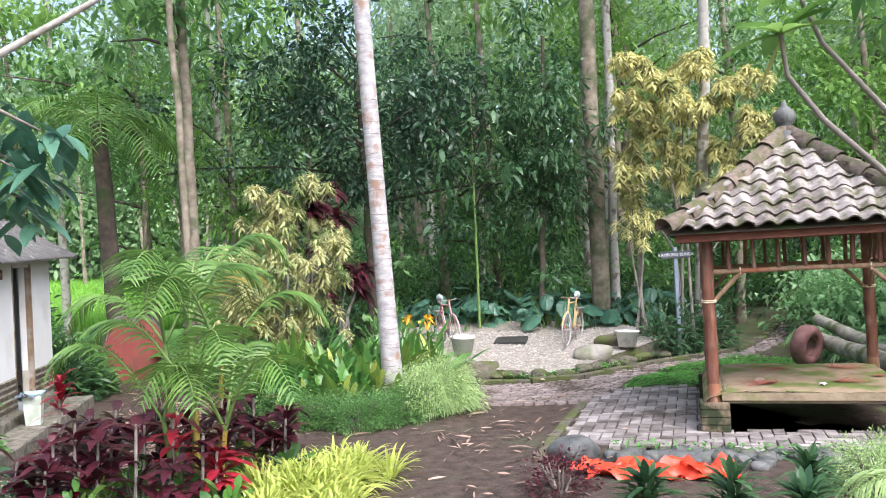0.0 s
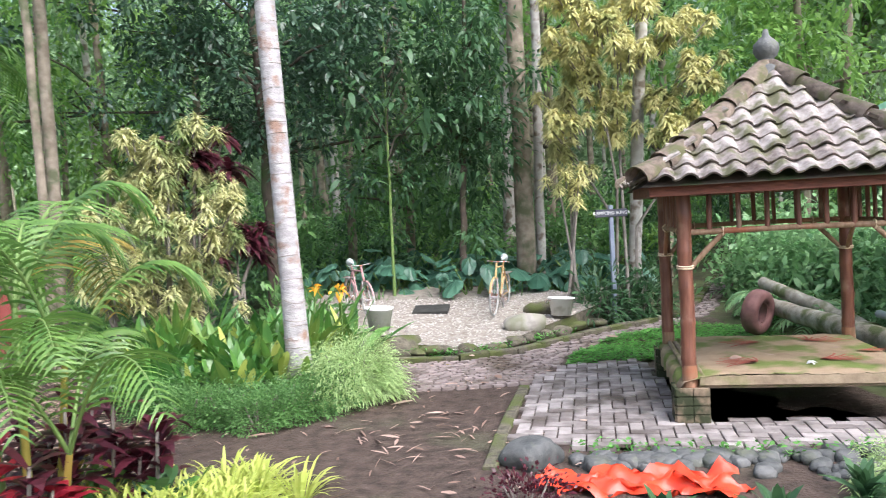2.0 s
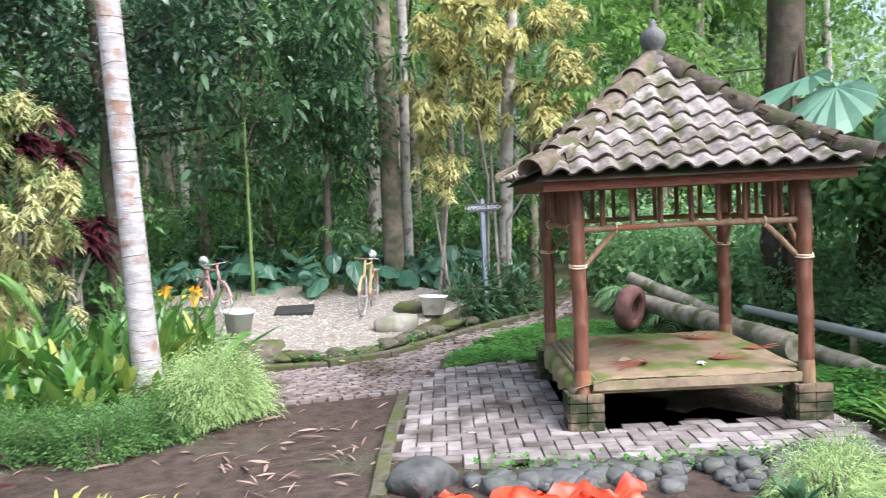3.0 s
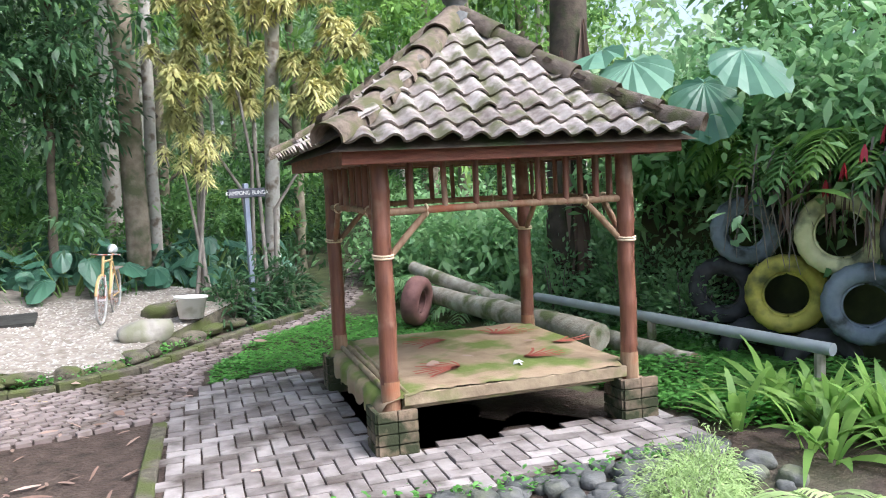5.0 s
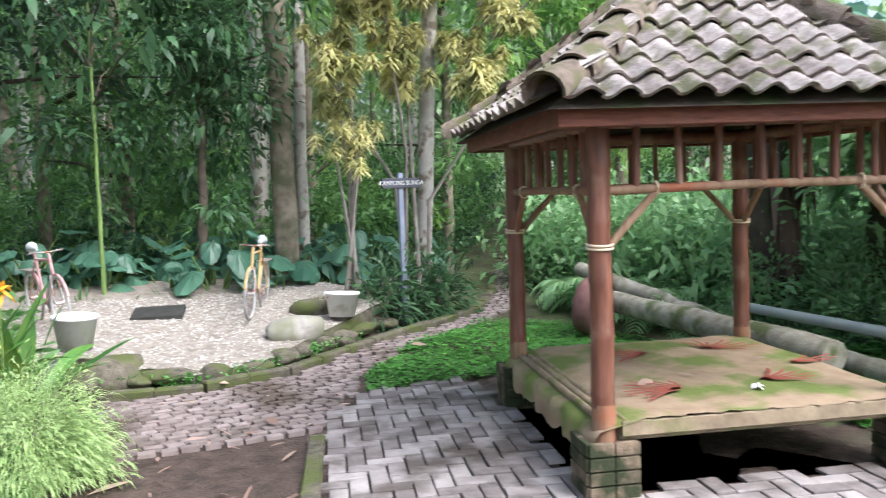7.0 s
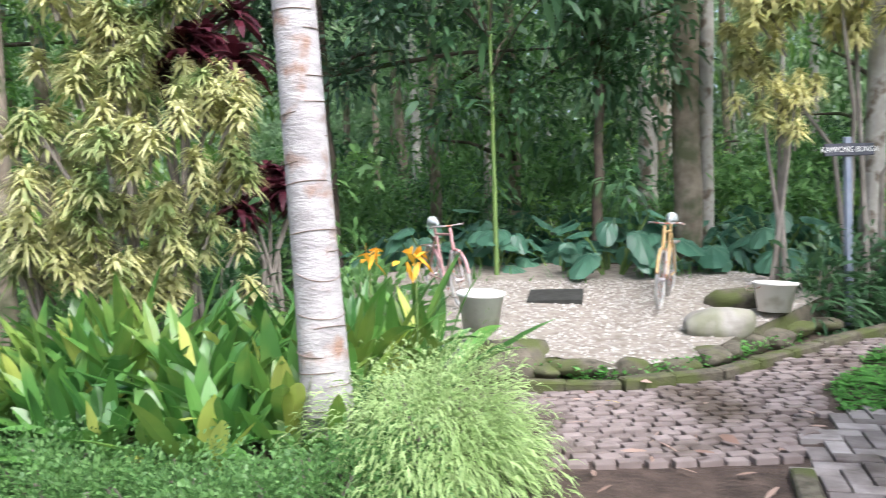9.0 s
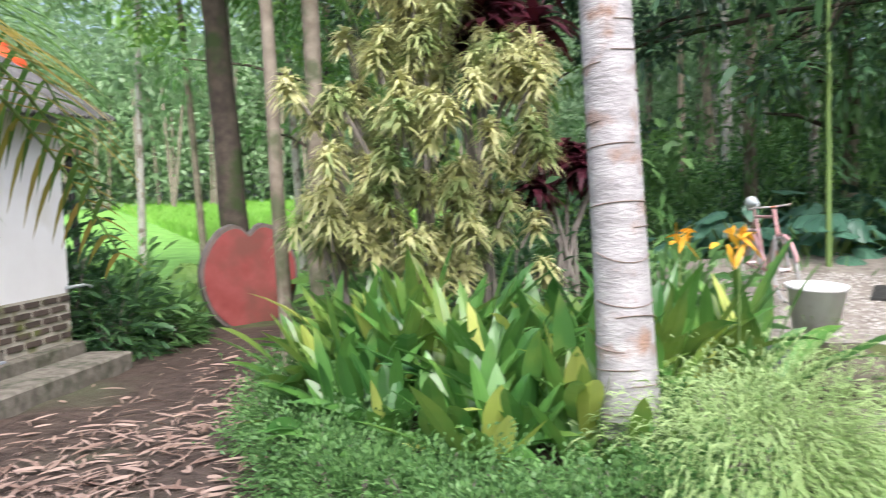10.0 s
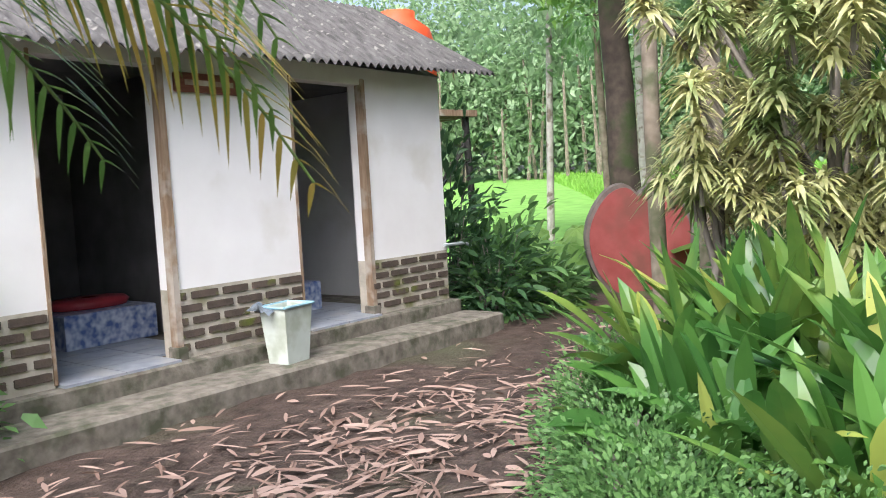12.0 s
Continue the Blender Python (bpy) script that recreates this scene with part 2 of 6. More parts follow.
L_dead = leafmat("hanging dead leaf", (0.1, 0.06, 0.045), (0.22, 0.15, 0.12), 0.8, 0.15)
L_orange = leafmat("orange petal", (0.8, 0.35, 0.02), (0.85, 0.5, 0.05), 0.5, 0.3)
L_bank = leafmat("bank leaf", (0.13, 0.29, 0.12), (0.38, 0.58, 0.28), 0.35, 0.45)
L_grass = leafmat("young rice blade", (0.2, 0.42, 0.05), (0.35, 0.62, 0.12), 0.5, 0.5)

# ---------- mesh helpers ----------
rng = np.random.default_rng(7)


class Geo:
    """Collects vertices and faces of one mesh."""

    def __init__(self):
        self.v, self.f, self.n = [], [], 0

    def add(self, verts, faces):
        verts = np.asarray(verts, float)
        self.v.append(verts)
        self.f.append((np.asarray(faces, int) + self.n))
        self.n += len(verts)
        return self

    def tube(self, pts, radii, seg=8, cap=True):
        """A tapered tube along a line of points."""
        pts = np.asarray(pts, float)
        k = len(pts)
        radii = np.full(k, radii) if np.isscalar(radii) else np.asarray(radii, float)
        d = np.gradient(pts, axis=0)
        d /= np.linalg.norm(d, axis=1)[:, None] + 1e-9
        ref = np.array([0.0, 0.0, 1.0]) if abs(d[0][2]) < 0.9 else np.array([1.0, 0.0, 0.0])
        a = np.cross(d, ref)
        a /= np.linalg.norm(a, axis=1)[:, None] + 1e-9
        b = np.cross(d, a)
        th = np.linspace(0, 2 * np.pi, seg, endpoint=False)
        ring = pts[:, None] + radii[:, None, None] * (np.cos(th)[None, :, None] * a[:, None] + np.sin(th)[None, :, None] * b[:, None])
        i, j = np.meshgrid(np.arange(k - 1), np.arange(seg), indexing="ij")
        jn = (j + 1) % seg
        q = np.stack([i * seg + j, i * seg + jn, (i + 1) * seg + jn, (i + 1) * seg + j], -1).reshape(-1, 4)
        self.add(ring.reshape(-1, 3), q)
        if cap:
            for e, p in ((0, pts[0]), (k - 1, pts[-1])):
                c = np.vstack([ring[e], p[None]])
                self.add(c, [(s, (s + 1) % seg, seg, seg) for s in range(seg)])
        return self

    def box(self, x0, y0, z0, x1, y1, z1, m=None, bevel=0.0):
        if bevel:
            b = bevel
            v, f = [], []
            for zz, ins in ((z0, b), (z0 + b, 0), (z1 - b, 0), (z1, b)):
                v += [(x0 + ins, y0 + ins, zz), (x1 - ins, y0 + ins, zz), (x1 - ins, y1 - ins, zz), (x0 + ins, y1 - ins, zz)]
            f = [(3, 2, 1, 0), (12, 13, 14, 15)]
            for r in range(3):
                f += [(r * 4 + s, r * 4 + (s + 1) % 4, r * 4 + 4 + (s + 1) % 4, r * 4 + 4 + s) for s in range(4)]
        else:
            v = [(x0, y0, z0), (x1, y0, z0), (x1, y1, z0), (x0, y1, z0), (x0, y0, z1), (x1, y0, z1), (x1, y1, z1), (x0, y1, z1)]
            f = [(3, 2, 1, 0), (4, 5, 6, 7), (0, 1, 5, 4), (1, 2, 6, 5), (2, 3, 7, 6), (3, 0, 4, 7)]
        v = np.array(v, float)
        if m is not None:
            v = v @ np.array(m.to_3x3()).T + np.array(m.translation)
        return self.add(v, f)

    def blades(self, c, d, length, width, droop=0.3, seg=3, tip=0.0, wide_at=0.4, side=None, fold=0.0):
        """Leaf strips: base c, direction d, bending down by droop; arrays of one row a leaf."""
        c, d = np.atleast_2d(c).astype(float), np.atleast_2d(d).astype(float)
        n = len(c)
        d = d / (np.linalg.norm(d, axis=1)[:, None] + 1e-9)
        length, width, droop = (np.broadcast_to(np.asarray(x, float), (n,)) for x in (length, width, droop))
        if side is None:
            side = np.cross(d, np.array([0, 0, 1.0]) + rng.normal(0, 0.5, (n, 3)))
        side = side / (np.linalg.norm(side, axis=1)[:, None] + 1e-9)
        s = np.linspace(0, 1, seg + 1)
        prof = np.where(s < wide_at, 0.35 + 0.65 * s / wide_at, 1 - (1 - tip) * (np.clip(s - wide_at, 0, 1) / (1 - wide_at)) ** 1.6)
        mid = c[:, None] + d[:, None] * (length[:, None] * s)[:, :, None]
        mid[:, :, 2] -= (droop * length)[:, None] * s[None] ** 2
        off = side[:, None] * (0.5 * width[:, None] * prof[None])[:, :, None]
        if fold:
            rib = mid - np.array([0, 0, 1.0]) * (fold * width[:, None] * prof[None])[:, :, None]
            v = np.stack([mid - off, rib, mid + off], 2)
            base = (np.arange(n) * 3 * (seg + 1))[:, None]
            i = np.arange(seg)[None]
            q = np.concatenate([np.stack([base + 3 * i + e, base + 3 * i + e + 1, base + 3 * i + e + 4, base + 3 * i + e + 3], -1).reshape(-1, 4) for e in (0, 1)])
            return self.add(v.reshape(-1, 3), q)
        v = np.stack([mid - off, mid + off], 2)
        k = 2 * (seg + 1)
        base = (np.arange(n) * k)[:, None]
        i = np.arange(seg)[None]
        q = np.stack([base + 2 * i, base + 2 * i + 1, base + 2 * i + 3, base + 2 * i + 2], -1).reshape(-1, 4)
        return self.add(v.reshape(-1, 3), q)

    def mesh(self, name, smooth=False):
        v, f = np.vstack(self.v), np.vstack([np.pad(a, ((0, 0), (0, 4 - a.shape[1])), mode="edge") if a.shape[1] < 4 else a for a in self.f])
        me = bpy.data.meshes.new(name)
        tri = f[:, 3] == f[:, 2]
        cnt = np.where(tri, 3, 4)
        keep = np.ones(f.shape, bool)
        keep[:, 3] = ~tri
        loops = f[keep]
        me.vertices.add(len(v))
        me.vertices.foreach_set("co", v.astype(np.float32).ravel())
        me.loops.add(len(loops))
        me.loops.foreach_set("vertex_index", loops.astype(np.int32))
        me.polygons.add(len(f))
        me.polygons.foreach_set("loop_start", np.concatenate([[0], np.cumsum(cnt)[:-1]]).astype(np.int32))
        me.polygons.foreach_set("loop_total", cnt.astype(np.int32))
        me.polygons.foreach_set("use_smooth", np.full(len(f), bool(smooth)))
        me.update(calc_edges=True)
        me.validate()
        return me


def part(name, geo, material, parent=None, label="", smooth=False):
    me = geo if isinstance(geo, bpy.types.Mesh) else geo.mesh(name, smooth)
    if not me.materials:
        me.materials.append(material)
    ob = new(name, me)
    ob.parent = parent
    return tagged(ob, label)


def thing(name, label, category, group="", m=None):
    ob = tagged(new(name), label, category, group)
    if m is not None:
        ob.matrix_basis = m
    return ob


def unit(n):
    a = rng.normal(size=(n, 3))
    return a / np.linalg.norm(a, axis=1)[:, None]


def ground_z(x, y):
    """Height of the ground."""
    x, y = np.asarray(x, float), np.asarray(y, float)
    z = 0.02 * np.sin(x * 1.3 + 0.7) * np.sin(y * 1.1) * (np.hypot(x - 2.5, y - 7) > 3)
    z = z + 0.16 * np.exp(-(((x + 1.3) / 1.3) ** 2 + ((y - 8.7) / 1.0) ** 2))
    z = z + 0.05 * np.clip(y - 12, 0, 8) * (x > -3) + 0.035 * np.clip(np.hypot(x, y) - 18, 0, 70)
    z = z - 0.09 * np.clip((-2.4 - x) / 1.2, 0, 1) * (np.hypot(x, y) < 40)
    return z


def on(x, y, dz=0.0):
    return (x, y, float(ground_z(x, y)) + dz)


# ---------- ground ----------
def ground():
    xs = np.unique(np.concatenate([np.arange(-14, 14.01, 0.25), np.linspace(-400, -14, 24), np.linspace(14, 400, 24)]))
    ys = np.unique(np.concatenate([np.arange(-6, 22.01, 0.25), np.linspace(-300, -6, 16), np.linspace(22, 500, 30)]))
    X, Y = np.meshgrid(xs, ys, indexing="ij")
    Zv = ground_z(X, Y) + 0.012 * rng.normal(size=X.shape) * (np.abs(X) < 14)
    a, b = len(xs), len(ys)
    i, j = np.meshgrid(np.arange(a - 1), np.arange(b - 1), indexing="ij")
    q = np.stack([i * b + j, (i + 1) * b + j, (i + 1) * b + j + 1, i * b + j + 1], -1).reshape(-1, 4)
    g = Geo().add(np.stack([X, Y, Zv], -1).reshape(-1, 3), q)
    ob = part("ground", g, M_dirt, smooth=True)
    ob.data.materials.append(M_forest)
    ob.data.materials.append(M_field)
    cx, cy = (X[:-1, :-1] + X[1:, 1:]).ravel() / 2, (Y[:-1, :-1] + Y[1:, 1:]).ravel() / 2
    idx = np.zeros(len(q), np.int32)
    wob = np.sin(cx * 1.7) * 0.4 + np.sin(cy * 2.1) * 0.3
    idx[(cy + wob > 12.3) | (cx + wob > 5.0) | (cx < -6.5) | (cy < -2)] = 1
    idx[(cx < -6.2) & (cy > 13.5) & (cx < -0.55 * (cy - 10))] = 2
    ob.data.polygons.foreach_set("material_index", idx)
    return tagged(ob, "dark damp earth ground scattered with dry leaves", "ground", kind="structure")


ground()

# ---------- toilet house ----------
HM = pose(-4.922, 7.534, -0.094, 0, 0, 102.5) @ Matrix.Diagonal((1.06, 1.06, 1.06, 1))  # local x runs along the front, local y points away from the path


def house():
    h = thing("toilet_house", "small white plastered toilet house with dark open doorways and brick plinth", "building", m=HM)
    x0, x1, back, top, fl = -1.0, 2.49, 2.0, 1.98, 0.24
    doors = ((-0.69, 0.0), (0.95, 1.6))
    t = 0.12
    g = Geo()
    for a, b in ((x0, -0.69), (0.0, 0.95), (1.6, x1)):
        part("wall", Geo().box(a, 0, 0.62, b, t, top), M_plaster, h)
    for a, b in doors:
        part("lintel", Geo().box(a, 0, 1.86, b, t, top), M_plaster, h)
    part("wall", Geo().box(x0, t, 0.0, x0 + t, back, top), M_plaster, h)
    part("wall", Geo().box(x1 - t, t, 0.0, x1, back, top), M_plaster, h)
    part("wall", Geo().box(x0, back, 0, x1, back + t, top), M_plaster, h)
    # inner faces get the darkened plaster, so the rooms read as dim
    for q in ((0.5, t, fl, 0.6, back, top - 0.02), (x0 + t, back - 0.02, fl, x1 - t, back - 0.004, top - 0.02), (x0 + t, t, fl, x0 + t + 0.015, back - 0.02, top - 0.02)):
        part("inner_wall", Geo().box(*q), M_inner, h, "grey inner plaster with the room's shade put into its colour")
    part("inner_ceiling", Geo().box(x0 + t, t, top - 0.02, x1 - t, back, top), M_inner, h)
    # plinth with separate bricks
    for a, b in ((x0, -0.69), (0.0, 0.95), (1.6, x1)):
        p = part("plinth", Geo().box(a, 0.0, 0.0, b, t, 0.62), M_mortar, h, "pale mortar between dark bricks")
        bricks.append((p, a, b))
    for a, b in doors:
        g = Geo().box(b - 0.002, -0.014, fl + 0.04, b + 0.036, 0.05, 1.9, bevel=0.005)
        part("door_post", g, M_jamb, h, "worn brown wooden door post")
        part("door_post_foot", Geo().box(b - 0.01, -0.03, fl - 0.02, b + 0.05, 0.07, fl + 0.06, bevel=0.006), M_conc, h)
        g = Geo().box(a - 0.006, -0.008, fl, a + 0.012, 0.05, 1.88, bevel=0.004)
        part("door_post", g, M_jamb, h, "worn brown wooden door post")
    part("floor_slab", Geo().box(x0, -0.10, -0.05, x1 + 0.02, back, fl - 0.01, bevel=0.01), M_conc, h, "stained concrete floor slab")
    for a, b in doors:
        nx, ny = 4, 8
        for i in range(nx):
            for j in range(ny):
                w = 0.33
                xa, ya = a - 0.32 + i * w, -0.07 + j * 0.26
                if xa + w < x0 + t + 0.34 or xa + w > x1 - t:
                    continue
                if (a < 0 and xa + w > 0.5) or (a > 0 and xa < 0.6):
                    continue
                if j == 0 and (xa < a - 0.1 or xa + w > b + 0.1):
                    continue
                part("floor_tile", Geo().box(xa + 0.003, ya + 0.003, fl - 0.012, xa + w - 0.003, ya + 0.257, fl + 0.004), M_ftile, h)
    for a, lid, yy in ((-0.2, M_redpl, 0.85), (1.05, M_bluepl, 0.6)):
        b = part("squat_toilet_block", Geo().box(a, yy, fl, a + 0.62, yy + 0.8, fl + 0.22, bevel=0.008), M_btile, h, "raised block tiled in blue and white")
        th = np.linspace(0, 2 * np.pi, 20, endpoint=False)
        g = Geo()
        c = np.array([a + 0.32, yy + 0.3, fl + 0.225])
        prof = ((0.25, 0.0), (0.27, 0.03), (0.24, 0.055), (0.05, 0.06))
        g.add([(c[0] + r * np.cos(q), c[1] + 0.75 * r * np.sin(q), c[2] + z) for r, z in prof for q in th], [(k * 20 + i, k * 20 + (i + 1) % 20, k * 20 + 20 + (i + 1) % 20, k * 20 + 20 + i) for k in range(3) for i in range(20)])
        part("basin", g, lid, b, "red plastic basin" if lid is M_redpl else "light blue plastic basin", True)
    # sloping ledge in front
    part("front_step", Geo().box(x0 - 0.3, -0.47, -0.12, x1 + 0.06, -0.1, 0.135, bevel=0.015), M_conc, h, "long worn concrete step with mossy edge")
    # corrugated roof
    n, k = 400, 9
    xs = np.linspace(x0 - 0.35, x1 + 0.42, n)
    for side in (0, 1):
        ys = np.linspace(-0.27, 1.0, k) if side == 0 else np.linspace(1.0, 2.27, k)
        zs = 1.86 + (ys + 0.27) * 0.58 if side == 0 else 1.86 + (2.27 - ys) * 0.58
        v = [(x, y, z + 0.035 * (x + 1.0) + 0.016 * math.sin(x * 2 * math.pi / 0.075) + lift) for lift in (0.0, 0.008) for y, z in zip(ys, zs) for x in xs]
        f = []
        for lay in (0, 1):
            o = lay * n * k
            f += [(o + j * n + i, o + j * n + i + 1, o + (j + 1) * n + i + 1, o + (j + 1) * n + i) for j in range(k - 1) for i in range(n - 1)]
        f += [(i, i + 1, n * k + i + 1, n * k + i) for i in range(n - 1)]
        part("roof", Geo().add(v, f), M_roof, h, "weathered grey corrugated roof sheets", True)
    for x in (x0 + 0.02, x1 - 0.02):
        g = Geo()
        v = [(x - 0.06, 0.0, 1.98), (x - 0.06, 2.0, 1.98), (x - 0.06, 1.0, 2.5), (x + 0.06, 0, 1.98), (x + 0.06, 2.0, 1.98), (x + 0.06, 1.0, 2.5)]
        g.add(v, [(0, 1, 2, 2), (3, 5, 4, 4), (0, 2, 5, 3), (1, 4, 5, 2), (0, 3, 4, 1)])
        part("gable", g, M_plaster, h)
    s = part("name_board", Geo().box(0.1, -0.03, 1.72, 0.55, -0.005, 1.83, bevel=0.006), M_fascia, h, "small dark red board above the doorway")
    part("inscription", Geo().box(0.16, -0.034, 1.76, 0.49, -0.031, 1.79), M_jamb, s)
    part("water_pipe", Geo().tube([(x1 - 0.05, -0.02, 0.66), (x1 + 0.2, -0.03, 0.66), (x1 + 0.28, -0.03, 0.63)], 0.014), M_pipe, h, "short water pipe with tap")
    return h


bricks = []
house()


def waste_bin():
    p = HM @ Vector((0.56, -0.28, 0.136))
    b = thing("waste_bin", "pale green plastic waste bin standing on the step", "bin", m=pose(p.x, p.y, p.z, 0, 0, 110) @ Matrix.Diagonal((1.15, 1.15, 1.08, 1)))
    w0, w1, h = 0.085, 0.112, 0.33
    v = []
    for r, z in ((w0, 0), (w1, h), (w1 - 0.008, h), (w0 - 0.008, 0.01)):
        v += [(-r, -r * 0.8, z), (r, -r * 0.8, z), (r, r * 0.8, z), (-r, r * 0.8, z)]
    f = [(k * 4 + i, k * 4 + (i + 1) % 4, k * 4 + 4 + (i + 1) % 4, k * 4 + 4 + i) for k in range(3) for i in range(4)] + [(0, 3, 2, 1), (12, 13, 14, 15)]
    part("body", Geo().add(v, f), M_bin, b)
    g = Geo()
    r = w1 + 0.006
    g.tube([(-r, -r * 0.8, h), (r, -r * 0.8, h), (r, r * 0.8, h), (-r, r * 0.8, h), (-r, -r * 0.8, h)], 0.009, 6)
    part("rim", g, M_bluepl, b, "pale blue rim")
    g = Geo().blades([(-w1, 0.06, h - 0.02)] * 5, [(-0.4, 0.3 * i - 0.6, 0.7) for i in range(5)], 0.16, 0.1, 0.8, 4)
    part("plastic_bag", g, M_tyreblue, b, "grey plastic bag over the rim")


waste_bin()


def water_tank():
    t = thing("water_tank", "orange-red plastic water tank on black bamboo stand", "tank", m=pose(-7.7, 11.4, -0.1))
    th = np.linspace(0, 2 * np.pi, 24, endpoint=False)
    prof = ((0.0, 2.05), (0.4, 2.05), (0.42, 2.15), (0.4, 2.4), (0.42, 2.45), (0.4, 2.75), (0.42, 2.8), (0.36, 3.0), (0.2, 3.12), (0.2, 3.2), (0.0, 3.2))
    v = [(r * np.cos(q), r * np.sin(q), z) for r, z in prof for q in th]
    f = [(k * 24 + i, k * 24 + (i + 1) % 24, k * 24 + 24 + (i + 1) % 24, k * 24 + 24 + i) for k in range(len(prof) - 1) for i in range(24)]
    part("tank_body", Geo().add(v, f), M_tank, t, smooth=True)
    part("platform", Geo().box(-0.6, -0.6, 1.98, 0.6, 0.6, 2.05), M_jamb, t)
    part("label_plate", Geo().box(0.3, -0.6, 1.85, 0.75, -0.56, 2.0), M_bluepl, t)
    for x in (-0.5, 0.5):
        for y in (-0.5, 0.5):
            part("stand_leg", Geo().tube([(x * 1.1, y * 1.1, -0.1), (x, y, 2.0)], 0.04), M_black, t)
    for a, b in (((-0.5, -0.5), (0.5, -0.5)), ((0.5, -0.5), (0.5, 0.5))):
        part("brace", Geo().tube([(*a, 0.5), (*b, 1.7)], 0.03), M_black, t)
        part("brace", Geo().tube([(*b, 0.5), (*a, 1.7)], 0.03), M_black, t)


water_tank()

# ---------- gazebo ----------
GM = pose(2.47, 6.30, 0, 0, 0, -16.5)  # local x along the front, local y to the back
W, DP = 1.62, 1.66
POSTS = ((0, 0), (W, 0), (0, DP), (W, DP))


def gazebo():
    g0 = thing("gazebo", "small open bamboo gazebo with red-brown posts and mossy clay tile roof", "gazebo", m=GM)
    cx, cy = W / 2, DP / 2
    for px, py in POSTS:
        ix, iy = (0.0, 0.0)
        pier = part("pier", Geo().box(px - 0.115, py - 0.115, -0.1, px + 0.125, py + 0.115, 0.255), M_brickm, g0, "mossy brick pier")
        piers.append((pier, px, py))
        zs, rs = [0.26], [0.058]
        for z in np.arange(0.5, 1.75, 0.27):
            zs += [z - 0.02, z, z + 0.02]
            rs += [0.055, 0.059, 0.055]
        zs += [1.78]
        rs += [0.055]
        post = part("post", Geo().tube([(px + 0.004 * math.sin(z * 9 + px), py, z) for z in zs], rs, 14), M_wood, g0, "glossy red-brown bamboo post", True)
        part("post_foot_band", Geo().tube([(px, py, 0.262), (px, py, 0.45)], [0.0605, 0.0575], 14, False), M_wood2, post, "faded lower end of post", True)
        for k in range(2):
            zz = 1.19 + 0.016 * k
            th = np.linspace(0, 2 * np.pi, 17)
            part("rope_tie", Geo().tube([(px + 0.061 * np.cos(a), py + 0.061 * np.sin(a), zz + 0.006 * np.sin(a)) for a in th], 0.007, 6, False), M_rope, post, "pale rope tie", True)
    sides = (((0, 0), (W, 0)), ((0, DP), (W, DP)), ((0, 0), (0, DP)), ((W, 0), (W, DP)))
    for a, b in sides:
        a, b = np.array(a, float), np.array(b, float)
        d = (b - a) / np.linalg.norm(b - a)
        ln = np.linalg.norm(b - a)
        P = lambda s, z: (*(a + d * s), z)
        part("rail", Geo().tube([P(0.02, 1.455), P(ln / 2, 1.462), P(ln - 0.02, 1.455)], [0.024, 0.022, 0.024], 10), M_wood2, g0, "bamboo rail under the eaves", True)
        part("top_beam", Geo().tube([P(-0.2, 1.78), P(ln + 0.2, 1.78)], 0.04, 8), M_wood, g0, smooth=True)
        for i in range(7):
            s = ln * (i + 1) / 8 + rng.normal(0, 0.012)
            part("baluster", Geo().tube([P(s, 1.44), P(s + rng.normal(0, 0.006), 1.78)], 0.017 + rng.random() * 0.006, 8), M_wood, g0, smooth=True)
        for s0, sg in ((0.0, 1), (ln, -1)):
            br = part("knee_brace", Geo().tube([P(s0 + sg * 0.05, 1.2), P(s0 + sg * 0.17, 1.33), P(s0 + sg * 0.31, 1.47)], [0.02, 0.022, 0.019], 8), M_wood2, g0, smooth=True)
            th = np.linspace(0, 2 * np.pi, 13)
            c = np.array(P(s0 + sg * 0.28, 1.455))
            nrm = np.array([-d[1], d[0], 0])
            part("rope_tie", Geo().tube([c + 0.034 * (np.cos(q) * np.array([0, 0, 1]) + np.sin(q) * nrm) for q in th], 0.007, 6, False), M_rope, br, "pale rope tie", True)
    # fascia boards
    o = 0.26
    fx0, fx1, fy0, fy1 = -o, W + o, -o, DP + o
    for x0, y0, x1, y1 in ((fx0, fy0, fx1, fy0 + 0.03), (fx0, fy1 - 0.03, fx1, fy1), (fx0, fy0 + 0.032, fx0 + 0.03, fy1 - 0.032), (fx1 - 0.03, fy0 + 0.032, fx1, fy1 - 0.032)):
        part("fascia_board", Geo().box(x0, y0, 1.735, x1, y1, 1.84, bevel=0.004), M_fascia, g0, "red stained timber fascia")
    # rafters
    apex = np.array([cx, cy, 2.78])
    for px, py in ((fx0, fy0), (fx1, fy0), (fx0, fy1), (fx1, fy1)):
        part("hip_rafter", Geo().tube([(px * 0.97 + cx * 0.03, py * 0.97 + cy * 0.03, 1.80), apex - (0, 0, 0.1)], 0.03, 8), M_wood, g0)
    return g0, apex


piers = []
GZ, APEX = gazebo()


def roof_height(q):
    """Roof height from the share q of the way from eave to apex: flared, steeper towards the top."""
    return 1.85 + 0.93 * (0.72 * q + 0.28 * q * q)


